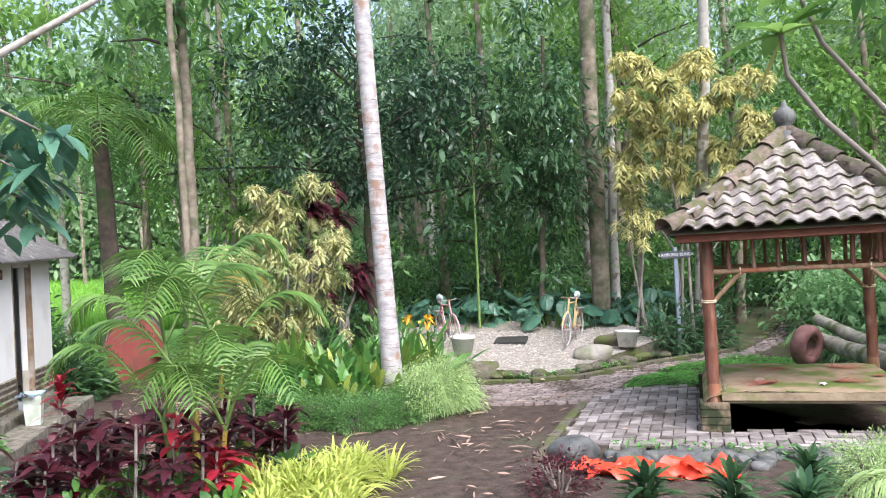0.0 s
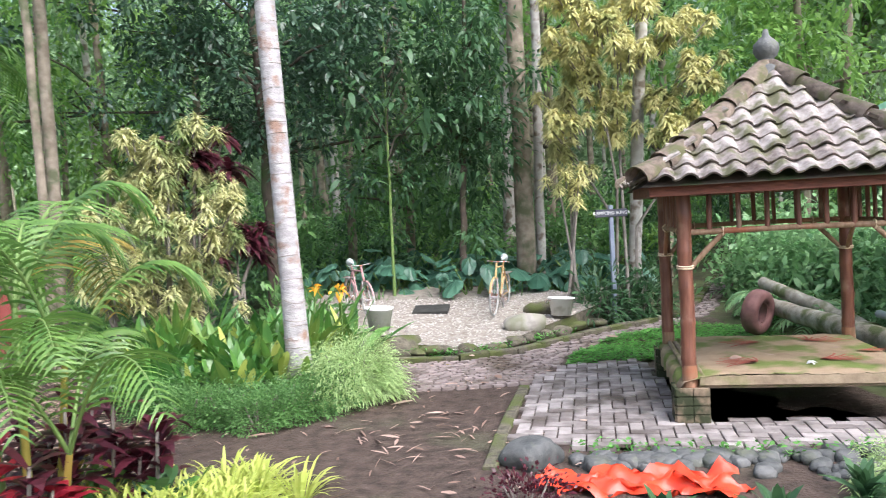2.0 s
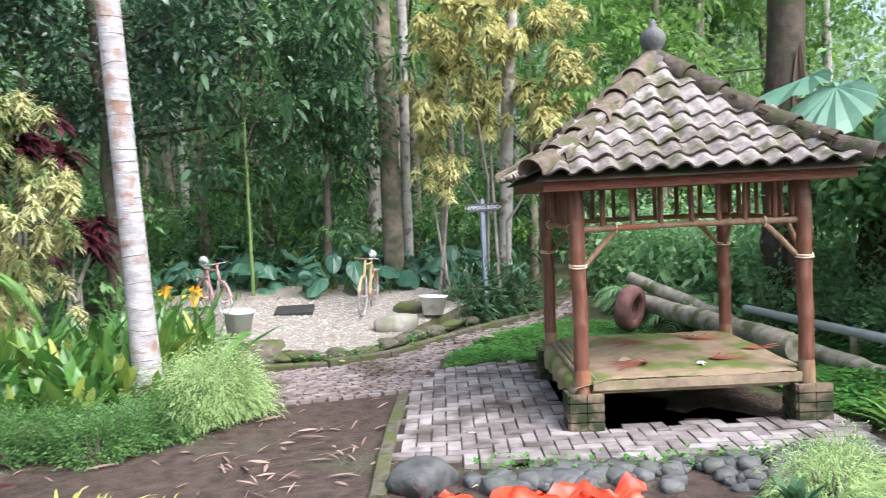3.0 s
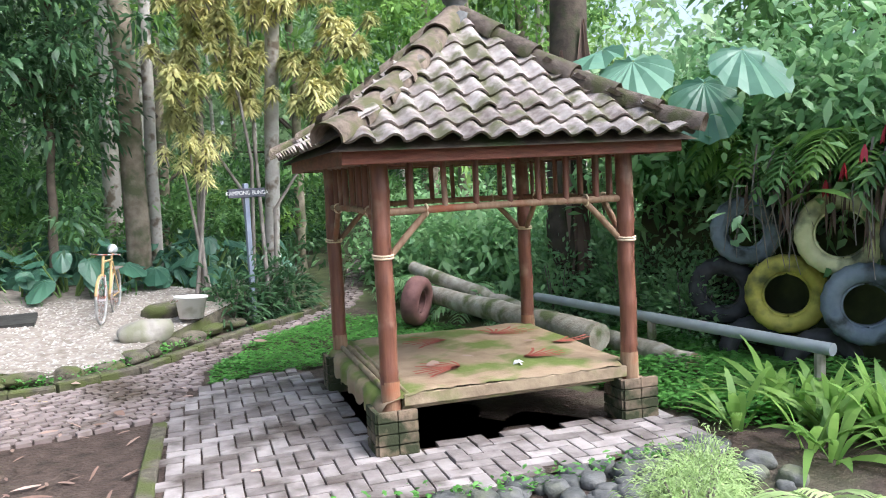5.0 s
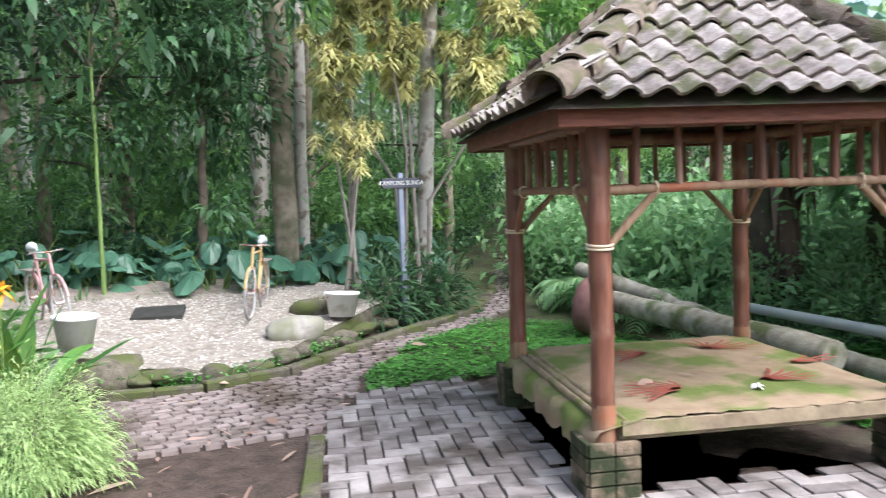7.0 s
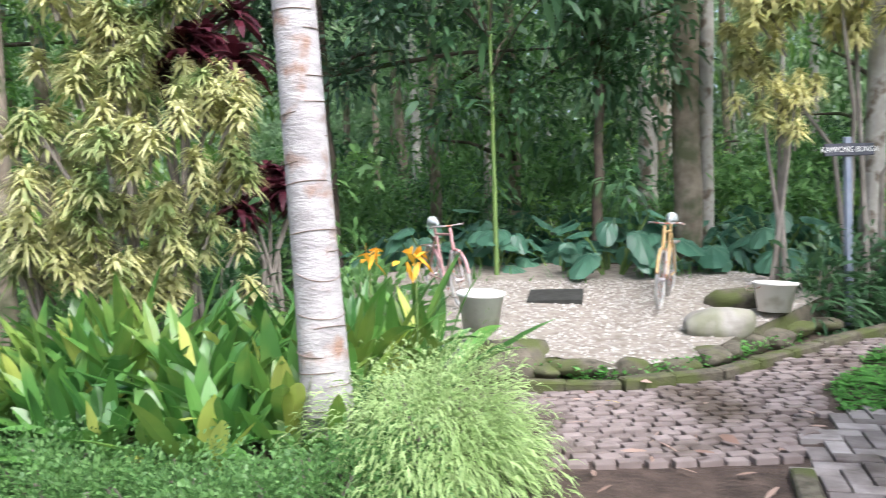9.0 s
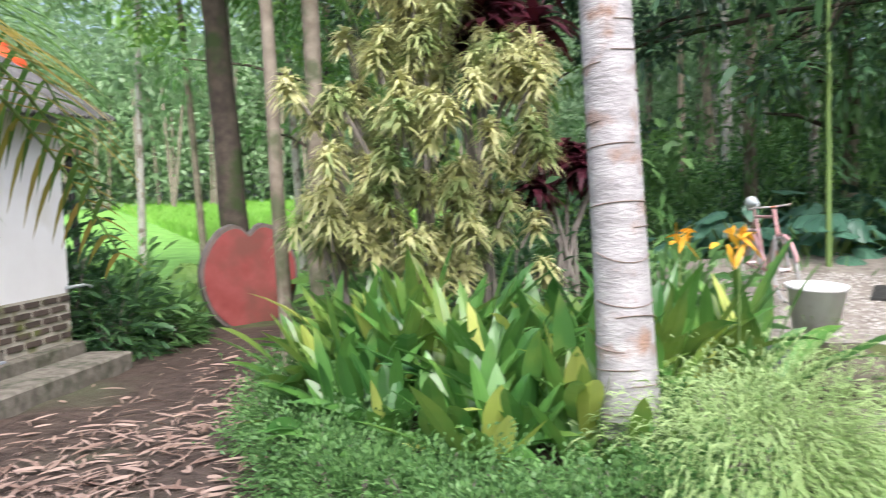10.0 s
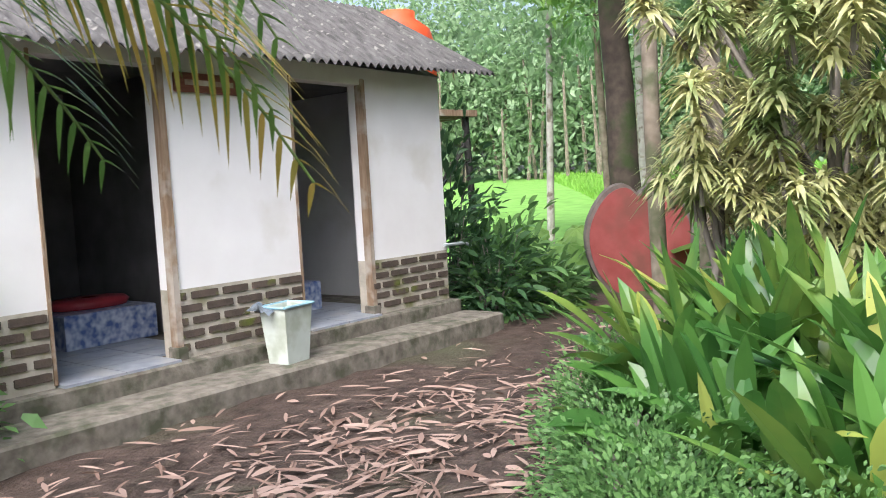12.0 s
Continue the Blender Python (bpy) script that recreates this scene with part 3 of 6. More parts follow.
def gazebo_roof():
    cx, cy = W / 2, DP / 2
    ox, oy = cx + 0.33, cy + 0.33
    # under-sheathing
    n = 8
    v, f = [], []
    for i in range(n + 1):
        q = i / n
        z = roof_height(q) - 0.045
        v += [(cx - ox * (1 - q), cy - oy * (1 - q), z), (cx + ox * (1 - q), cy - oy * (1 - q), z), (cx + ox * (1 - q), cy + oy * (1 - q), z), (cx - ox * (1 - q), cy + oy * (1 - q), z)]
    for i in range(n):
        f += [(i * 4 + s, i * 4 + (s + 1) % 4, i * 4 + 4 + (s + 1) % 4, i * 4 + 4 + s) for s in range(4)]
    part("roof_boarding", Geo().add(v, f), M_barkd, GZ, "dark underside of the roof")
    # one S-shaped pantile, shared by all
    tw, tl = 0.165, 0.23
    xs = np.linspace(-0.5, 0.5, 9)
    prof = 0.023 * np.sin(xs * 2 * np.pi + 0.6)
    vv = []
    for lift in (0.015, 0.0):
        for yy, up in ((0.0, 0.026), (1.3, -0.004)):
            for x, z in zip(xs, prof):
                vv.append((x * tw * 1.08, yy * tl, z + up + lift))
    ff = []
    for o in (0, 18):
        ff += [(o + i, o + i + 1, o + 9 + i + 1, o + 9 + i) for i in range(8)]
    ff += [(i, i + 1, 18 + i + 1, 18 + i) for i in range(8)]
    tile = Geo().add(vv, ff).mesh("roof_tile", True)
    tile.materials.append(M_tile)
    for side in range(4):
        half, depth = ((ox, oy) if side % 2 == 0 else (oy, ox))
        rot = Matrix.Translation((cx, cy, 0)) @ Matrix.Rotation(radians(90 * side), 4, "Z")
        nrow = 8
        for r in range(nrow):
            q = r / nrow
            z = roof_height(q)
            z2 = roof_height(q + 1 / nrow)
            run = depth / nrow
            pitch = math.atan2(z2 - z, run)
            wid = half * (1 - q)
            cols = int(wid / tw) + 1
            for c in range(-cols, cols + 1):
                x = c * tw
                if abs(x) > wid - 0.02:
                    continue
                ob = part("roof_tile", tile, M_tile, GZ)
                s = math.hypot(run, z2 - z) / tl
                ob.matrix_basis = rot @ pose(x, -depth * (1 - q) - 0.03, z - 0.01 + rng.normal(0, 0.003), math.degrees(pitch) + rng.normal(0, 1.0), rng.normal(0, 1.8), rng.normal(0, 1.8)) @ Matrix.Diagonal((1, s, 1, 1))
    # ridge tiles: rounded half pipes up the four hips
    for sx in (-1, 1):
        for sy in (-1, 1):
            k = 6
            for i in range(k):
                q0, q1 = i / k - 0.02, (i + 1.12) / k
                a = np.array([cx + sx * ox * (1 - q0), cy + sy * oy * (1 - q0), roof_height(max(q0, 0)) + 0.02])
                b = np.array([cx + sx * ox * (1 - min(q1, 1)), cy + sy * oy * (1 - min(q1, 1)), roof_height(min(q1, 1)) + 0.0])
                d = (b - a) / np.linalg.norm(b - a)
                sd = np.cross(d, (0, 0, 1))
                sd /= np.linalg.norm(sd)
                up = np.cross(sd, d)
                th = np.linspace(-0.25, np.pi + 0.25, 10)
                v = []
                for p, r in ((a, 0.105), (b, 0.085)):
                    for rr in (r, r - 0.014):
                        v += [p + rr * (np.cos(t) * sd + 0.9 * np.sin(t) * up) for t in th]
                f = []
                for u0, u1 in ((0, 20), (10, 30), (0, 10), (20, 30)):
                    f += [(u0 + j, u0 + j + 1, u1 + j + 1, u1 + j) for j in range(9)]
                part("ridge_tile", Geo().add(v, f), M_tile_edge, GZ, "mossy rounded ridge tile", True)
    th = np.linspace(0, 2 * np.pi, 18, endpoint=False)
    prof = ((0.16, 2.68), (0.15, 2.76), (0.08, 2.80), (0.06, 2.84), (0.085, 2.86), (0.105, 2.91), (0.1, 2.96), (0.06, 3.0), (0.03, 3.03), (0.02, 3.08), (0.0, 3.09))
    v = [(cx + r * np.cos(q), cy + r * np.sin(q), z) for r, z in prof for q in th]
    f = [(k * 18 + i, k * 18 + (i + 1) % 18, k * 18 + 18 + (i + 1) % 18, k * 18 + 18 + i) for k in range(len(prof) - 1) for i in range(18)]
    part("finial", Geo().add(v, f), M_rock, GZ, "grey stone finial on the roof peak", True)


def gazebo_bed():
    b = thing("bed_platform", "low slatted bamboo platform resting on the gazebo piers", "platform", m=GM)
    for y0, y1 in ((-0.03, 0.03), (DP - 0.03, DP + 0.03)):
        part("bearer", Geo().box(-0.02 + 0.08, y0, 0.27, W - 0.08, y1, 0.335, bevel=0.006), M_slat, b, "weathered timber bearer")
    for x0 in (0.07, W - 0.13):
        part("cross_bearer", Geo().box(x0, 0.04, 0.272, x0 + 0.06, DP - 0.04, 0.33), M_slat, b)
    part("front_board", Geo().box(0.065, -0.075, 0.3, W - 0.065, -0.05, 0.374, bevel=0.005), M_slat, b, "weathered timber edge board")
    n = 34
    for i in range(n):
        x = -0.02 + (W + 0.04) * (i + 0.5) / n
        y0, y1 = (-0.045, DP + 0.07) if 0.085 < x < W - 0.085 else (0.075, DP - 0.075)
        part("slat", Geo().tube([(x, y0 + rng.normal(0, 0.006), 0.352), (x, y1, 0.352)], 0.021, 8), M_slat, b, smooth=True)
    m = thing("sleeping_mat", "faded mossy mat with red branch print, hanging over one edge", "mat", m=GM)
    nx, ny = 40, 90
    v = []
    for i in range(nx + 1):
        for j in range(ny + 1):
            x = -0.06 + (W + 0.05) * i / nx
            y = -0.075 + (DP + 0.12) * j / ny - (0.012 * math.sin(x * 90) if j == 0 else 0)
            z = 0.381 + 0.003 * math.sin(x * 118) * (1 if i > 2 else 0) + 0.004 * math.sin(x * 5 + y * 7)
            if i < 5:
                z = 0.381 - (0.2 + 0.02 * math.sin(y * 11) + 0.012 * math.sin(y * 37)) * ((5 - i) / 5) ** 0.8
                x = -0.085 - 0.012 * math.sin(y * 23) + (0.0 if i < 4 else 0.03)
            if (x < 0.075 or x > W - 0.075) and (y < 0.075 or y > DP - 0.075) and i >= 5:
                y = min(max(y, 0.08), DP - 0.08)
            v.append((x, y, z))
    f = [(i * (ny + 1) + j, (i + 1) * (ny + 1) + j, (i + 1) * (ny + 1) + j + 1, i * (ny + 1) + j + 1) for i in range(nx) for j in range(ny)]
    part("cloth", Geo().add(v, f), M_mat, m, smooth=True)
    r = np.random.default_rng(3)
    for cx_, cy_, ang, n_ in ((0.55, 0.35, 2.6, 9), (1.05, 0.42, 0.2, 6), (0.75, 1.25, 2.9, 7), (1.15, 1.3, 0.4, 9), (1.42, 0.75, 0.2, 4)):
        for k in range(n_):
            g = Geo()
            a = ang + (k - n_ / 2) * 0.3
            ln = 0.24 + 0.16 * r.random()
            pts = [(cx_ + s * ln * math.cos(a + 0.3 * s), cy_ + s * ln * 0.7 * math.sin(a + 0.3 * s)) for s in (0, 0.35, 0.7, 1.0)]
            for p, q in zip(pts[:-1], pts[1:]):
                d = np.array(q) - p
                nn = np.array([-d[1], d[0]]) / np.linalg.norm(d) * 0.01
                g.add([(*(np.array(p) - nn), 0.3955), (*(np.array(q) - nn), 0.3955), (*(np.array(q) + nn), 0.3955), (*(np.array(p) + nn), 0.3955)], [(0, 1, 2, 3)])
            part("printed_branch", g, M_redpaint, m, "faded red branch motif")
    p = GM @ Vector((0.95, 0.28, 0.4))
    w = tagged(part("paper_scrap", Geo().blades([(0, 0, 0)] * 4, [(math.cos(a), math.sin(a), 0.5) for a in (0, 1.5, 3, 4.4)], 0.05, 0.05, 0.7, 3), M_white), "crumpled white paper scrap on the mat", "paper")
    w.matrix_basis = pose(p.x, p.y, p.z - 0.002)
    for x, y in ((0.42, 0.52), (0.7, 0.62), (1.3, 0.9)):
        p = GM @ Vector((x, y, 0.4))
        w = tagged(part("dry_leaf", Geo().blades([(-0.05, 0, 0)], [(1, 0.2, 0.1)], 0.11, 0.05, 0.1, 4), M_litter), "curled dry brown leaf on the mat", "leaf", "leaves on the mat")
        w.matrix_basis = pose(p.x, p.y, p.z - 0.002, 0, 0, x * 400)


gazebo_bed()

# ---------- pebble terrace, kerbs ----------
TERR = [(-1.2, 10.2), (0.2, 9.95), (0.75, 10.05), (1.05, 9.75), (1.75, 10.0), (2.2, 10.45), (2.75, 10.9), (3.3, 11.4), (3.2, 12.2), (2.6, 13.2), (0.5, 13.6), (-1.2, 13.2)]


def inside(poly, x, y):
    x, y = np.asarray(x, float), np.asarray(y, float)
    r = np.zeros(x.shape, bool)
    for (x0, y0), (x1, y1) in zip(poly, poly[1:] + poly[:1]):
        c = (y0 > y) != (y1 > y)
        r ^= c & (x < (x1 - x0) * (y - y0) / (y1 - y0 + 1e-12) + x0)
    return r


def terr_z(x, y):
    return 0.13 + 0.115 * (np.asarray(y) - 10) + 0.015 * np.sin(np.asarray(x) * 2.1 + 1)


HOLE = (1.02, 11.85)


def terrace():
    t = thing("pebble_terrace", "raised terrace of pale pebbles with mossy stone edge", "terrace")
    tagged(t, kind="structure")
    bm = bmesh.new()
    vs = [bm.verts.new((x, y, terr_z(x, y))) for x, y in TERR]
    bm.faces.new(vs)
    bmesh.ops.triangulate(bm, faces=bm.faces)
    bmesh.ops.subdivide_edges(bm, edges=bm.edges, cuts=8, use_grid_fill=True)
    for v in bm.verts:
        v.co.z = float(terr_z(v.co.x, v.co.y))
    me = bpy.data.meshes.new("pebble_bed")
    bm.to_mesh(me)
    bm.free()
    part("pebble_bed", me, M_pebbed, t)
    # no recess is cut: a near-black block stands for the hole's dark inside
    part("drain_hole_shade", Geo().box(-0.25, -0.22, 0.0, 0.25, 0.22, float(terr_z(HOLE[0], HOLE[1])) + 0.012, m=pose(HOLE[0], HOLE[1], 0.02, 6.6, 0, -12)), M_black, t, "near-black block standing in for the shade of a square sunken hole")
    # pebbles
    n = 5200
    x, y = rng.uniform(-0.4, 3.2, n), rng.uniform(9.7, 12.6, n)
    k = inside(TERR, x, y) & ~((np.abs(x - HOLE[0]) < 0.25) & (np.abs(y - HOLE[1]) < 0.24))
    x, y = x[k], y[k]
    z = terr_z(x, y)
    s = rng.uniform(0.012, 0.026, len(x))
    a = rng.uniform(0, 6.28, len(x))
    octv = np.array([(1, 0, 0), (0.2, 0.8, 0), (-1, 0.1, 0), (-0.1, -0.8, 0), (0, 0, 0.55)])
    octf = np.array([(0, 1, 4), (1, 2, 4), (2, 3, 4), (3, 0, 4)])
    ca, sa = np.cos(a), np.sin(a)
    vx = x[:, None] + s[:, None] * (octv[None, :, 0] * ca[:, None] - octv[None, :, 1] * sa[:, None])
    vy = y[:, None] + s[:, None] * (octv[None, :, 0] * sa[:, None] + octv[None, :, 1] * ca[:, None])
    vz = z[:, None] + s[:, None] * octv[None, :, 2]
    ff = (octf[None] + 5 * np.arange(len(x))[:, None, None]).reshape(-1, 3)
    tagged(part("pebbles", Geo().add(np.stack([vx, vy, vz], -1).reshape(-1, 3), ff), M_pebble, t, "loose pale pebbles"), kind="stuff")
    v = [(x, y, z_) for x, y in TERR for z_ in (float(terr_z(x, y)) - 0.005, -0.1)]
    m_ = len(TERR)
    part("retaining_edge", Geo().add(v, [(2 * i, 2 * i + 1, (2 * i + 3) % (2 * m_), (2 * i + 2) % (2 * m_)) for i in range(m_)]), M_moss, t, "dark mossy earth edge")
    # edge stones
    r = np.random.default_rng(5)
    edge = TERR[:8]
    for (x0, y0), (x1, y1) in zip(edge[:-1], edge[1:]):
        ln = math.hypot(x1 - x0, y1 - y0)
        k = max(1, int(ln / 0.26))
        for i in range(k):
            s = (i + 0.5) / k
            ob = part("edge_stone", rock_mesh(r.integers(4)), M_moss, t)
            ob.matrix_basis = pose(x0 + (x1 - x0) * s, y0 + (y1 - y0) * s, 0.06 + 0.05 * r.random(), 0, 0, r.uniform(0, 360)) @ Matrix.Diagonal((r.uniform(0.1, 0.24), r.uniform(0.08, 0.16), r.uniform(0.05, 0.1), 1))


_rocks = {}


def rock_mesh(kind):
    kind = int(kind)
    if kind not in _rocks:
        bm = bmesh.new()
        bmesh.ops.create_icosphere(bm, subdivisions=3, radius=1)
        for v in bm.verts:
            p = v.co.copy()
            d = 1 + 0.28 * noise.noise(p * 1.1 + Vector((kind * 7.3, 1, 2))) + 0.1 * noise.noise(p * 3.1 + Vector((kind * 3.3, 5, 2)))
            v.co = p * d
            if v.co.z > 0.6:
                v.co.z = 0.6 + (v.co.z - 0.6) * 0.5
        me = bpy.data.meshes.new("rock")
        bm.to_mesh(me)
        bm.free()
        me.polygons.foreach_set("use_smooth", np.ones(len(me.polygons), bool))
        _rocks[kind] = me
    return _rocks[kind].copy()


def rock(x, y, z, sx, sy, sz, kind, material, label, group="", rz=0):
    ob = tagged(part("stone", rock_mesh(kind), material), label, "stone", group)
    ob.matrix_basis = pose(x, y, z, 0, 0, rz) @ Matrix.Diagonal((sx, sy, sz, 1))
    return ob


terrace()

KERB = [(0.4, 9.72), (1.1, 9.55), (1.8, 9.75), (2.8, 10.45), (3.7, 11.1), (4.6, 11.75), (5.4, 12.8), (6.4, 14.6), (8.0, 17.0)]


def kerb():
    k = thing("path_kerb", "low mossy concrete kerb along the brick path", "kerb")
    tagged(k, kind="structure")
    pts = []
    for (x0, y0), (x1, y1) in zip(KERB[:-1], KERB[1:]):
        n = max(2, int(math.hypot(x1 - x0, y1 - y0) / 0.4))
        pts += [(x0 + (x1 - x0) * i / n, y0 + (y1 - y0) * i / n) for i in range(n)]
    pts.append(KERB[-1])
    for a, b in zip(pts[:-1], pts[1:]):
        d = math.hypot(b[0] - a[0], b[1] - a[1])
        ang = math.degrees(math.atan2(b[1] - a[1], b[0] - a[0]))
        z = float(ground_z(*a))
        part("kerb_block", Geo().box(0, -0.055, z - 0.1, d * 0.985, 0.055, z + 0.075 + 0.01 * rng.random(), bevel=0.012, m=pose(a[0], a[1], 0, 0, 0, ang)), M_moss, k)
    # edging of the block paving
    k2 = thing("paving_edging", "mossy concrete edging beside the block paving", "edging")
    tagged(k2, kind="structure")
    e = [(1.5, 7.85), (1.2, 6.95), (0.98, 6.25), (0.78, 5.55)]
    for a, b in zip(e[:-1], e[1:]):
        d = math.hypot(b[0] - a[0], b[1] - a[1])
        ang = math.degrees(math.atan2(b[1] - a[1], b[0] - a[0]))
        part("edging_block", Geo().box(0, -0.05, -0.1, d * 0.99, 0.05, 0.05, bevel=0.012, m=pose(a[0], a[1], 0, 0, 0, ang)), M_moss, k2)


kerb()

# ---------- bicycles, buckets, rocks, sign ----------


def bicycle(m, frame_mat, label):
    b = thing("bicycle", label, "bicycle", "old bicycles on the terrace", m=m)
    R = 0.33
    th = np.linspace(0, 2 * np.pi, 33)
    for x in (-0.5, 0.5):
        w = part("wheel", Geo().tube([(x + R * np.cos(a), 0, R + R * np.sin(a)) for a in th], 0.02, 8, False), M_rim, b, "grey tyre and rim", True)
        g = Geo()
        for k in range(18):
            a = k * 2 * np.pi / 18
            g.tube([(x, 0.02 * (-1) ** k, R), (x + (R - 0.02) * np.cos(a), 0, R + (R - 0.02) * np.sin(a))], 0.0025, 4, False)
        part("spoke_set", g, M_steel, w)
        part("hub", Geo().tube([(x, -0.05, R), (x, 0.05, R)], 0.022, 8), M_steel, w)
    ht, hb, st, bb = (0.36, 0, 0.86), (0.4, 0, 0.7), (-0.2, 0, 0.85), (-0.05, 0, 0.28)
    for name, pts, r in (("top_tube", (st, ht), 0.016), ("down_tube", (hb, bb), 0.018), ("seat_tube", ((-0.24, 0, 0.95), bb), 0.017), ("head_tube", ((0.345, 0, 0.94), (0.405, 0, 0.66)), 0.02)):
        part(name, Geo().tube(pts, r, 8), frame_mat, b, smooth=True)
    for s in (-0.05, 0.05):
        part("fork_blade", Geo().tube([(0.405, s * 0.7, 0.68), (0.44, s, 0.5), (0.5, s, R)], 0.012, 6), M_steel, b, smooth=True)
        part("chain_stay", Geo().tube([bb, (-0.5, s, R)], 0.01, 6), frame_mat, b, smooth=True)
        part("seat_stay", Geo().tube([(-0.2, s * 0.4, 0.82), (-0.5, s, R)], 0.01, 6), frame_mat, b, smooth=True)
    part("handlebar", Geo().tube([(0.2, -0.2, 0.95), (0.32, -0.18, 0.97), (0.35, 0, 0.96), (0.32, 0.18, 0.97), (0.2, 0.2, 0.95)], 0.011, 6), M_steel, b, smooth=True)
    part("saddle", Geo().tube([(-0.38, 0, 0.99), (-0.3, 0, 1.0), (-0.2, 0, 0.99), (-0.1, 0, 0.98)], [0.05, 0.075, 0.04, 0.02], 10), M_saddle, b, "pale saddle", True)
    part("chainwheel", Geo().tube([(-0.05, 0.03, 0.28), (-0.05, 0.037, 0.28)], 0.09, 16), M_steel, b)
    part("crank", Geo().tube([(-0.13, 0.05, 0.14), (-0.05, 0.05, 0.28)], 0.01, 6), M_steel, b)
    part("rear_rack", Geo().box(-0.72, -0.07, 0.69, -0.3, 0.07, 0.705), M_steel, b)
    for x in (-0.5, 0.5):
        a = np.linspace(0.3, 2.6, 10)
        part("mudguard", Geo().tube([(x + 0.36 * np.cos(q), 0, R + 0.36 * np.sin(q)) for q in a], 0.018, 6), frame_mat, b, smooth=True)
    return b


bicycle(pose(0.02, 11.75, float(terr_z(0.1, 11.7)) + 0.0, 4, 0, -72) @ Matrix.Diagonal((0.75, 0.75, 0.75, 1)), M_pink, "old faded pink bicycle standing on the pebble terrace")
bicycle(pose(1.95, 11.55, float(terr_z(2.0, 11.5)) + 0.0, -4, 0, -113) @ Matrix.Diagonal((0.75, 0.75, 0.75, 1)), M_brass, "old ochre bicycle standing on the pebble terrace")


def bucket(x, y, z, r, h, rz, label):
    b = thing("bucket", label, "bucket", "white buckets by the path", m=pose(x, y, z, 3, 2, rz))
    th = np.linspace(0, 2 * np.pi, 28, endpoint=False)
    prof = ((0.0, 0.0), (r * 0.74, 0.0), (r * 0.96, h * 0.9), (r * 1.04, h * 0.91), (r * 1.05, h), (r * 0.97, h), (r * 0.7, 0.05), (0.0, 0.05))
    v = [(q[0] * np.cos(a) * (1 + 0.012 * np.cos(a * 14)), q[0] * np.sin(a) * (1 + 0.012 * np.cos(a * 14)), q[1]) for q in prof for a in th]
    f = [(k * 28 + i, k * 28 + (i + 1) % 28, k * 28 + 28 + (i + 1) % 28, k * 28 + 28 + i) for k in range(len(prof) - 1) for i in range(28)]
    part("body", Geo().add(v, f), M_bucket, b, smooth=True)
    a = np.linspace(0, np.pi, 12)
    part("handle", Geo().tube([(r * 1.08 * np.cos(q), r * 0.35 * np.sin(q) + r * 0.9, h * 0.88 - 0.25 * r * np.sin(q)) for q in a], 0.005, 5), M_steel, b, "thin wire handle")
    return b


bucket(0.22, 10.05, 0.36, 0.165, 0.27, 20, "dirty white bucket on mossy edge stones")
rock(0.36, 10.12, 0.1, 0.4, 0.26, 0.22, 4, M_moss, "dark mossy mound of rock under the bucket", rz=15)
bucket(2.66, 10.9, 0.27, 0.17, 0.24, 80, "dirty white bucket beside a pale rock")
rock(2.1, 10.58, 0.24, 0.27, 0.17, 0.16, 1, M_palerock, "pale flat-topped rock at the terrace edge", rz=10)
rock(2.55, 11.35, 0.3, 0.3, 0.24, 0.16, 2, M_moss, "moss-covered rock beside the bucket")
rock(0.0, 10.1, 0.12, 0.22, 0.2, 0.2, 3, M_rock, "dark rock beside the bucket")


def sign_post():
    s = thing("sign_post", "small dark wooden name sign on blue-grey post", "sign", m=pose(3.63, 11.6, 0, 0, 0, 14))
    part("post", Geo().box(-0.03, -0.02, 0, 0.03, 0.02, 1.7, bevel=0.006), M_blue, s, "blue-grey painted post")
    b = part("board", Geo().box(-0.27, -0.045, 1.53, 0.25, -0.022, 1.64, bevel=0.006), M_signb, s, "dark weathered board with pale lettering")
    cu = bpy.data.curves.new("lettering", "FONT")
    cu.body, cu.size, cu.extrude, cu.align_x, cu.align_y = "KAMPONG BUNGA", 0.07, 0.001, "CENTER", "CENTER"
    o = new("lettering_source", cu)
    me = bpy.data.meshes.new_from_object(o.evaluated_get(bpy.context.evaluated_depsgraph_get()))
    bpy.data.objects.remove(o)
    me.materials.clear()
    t = part("lettering", me, M_signt, b, "pale painted letters")
    t.matrix_basis = pose(-0.01, -0.048, 1.585, 90, 0, 0)


sign_post()


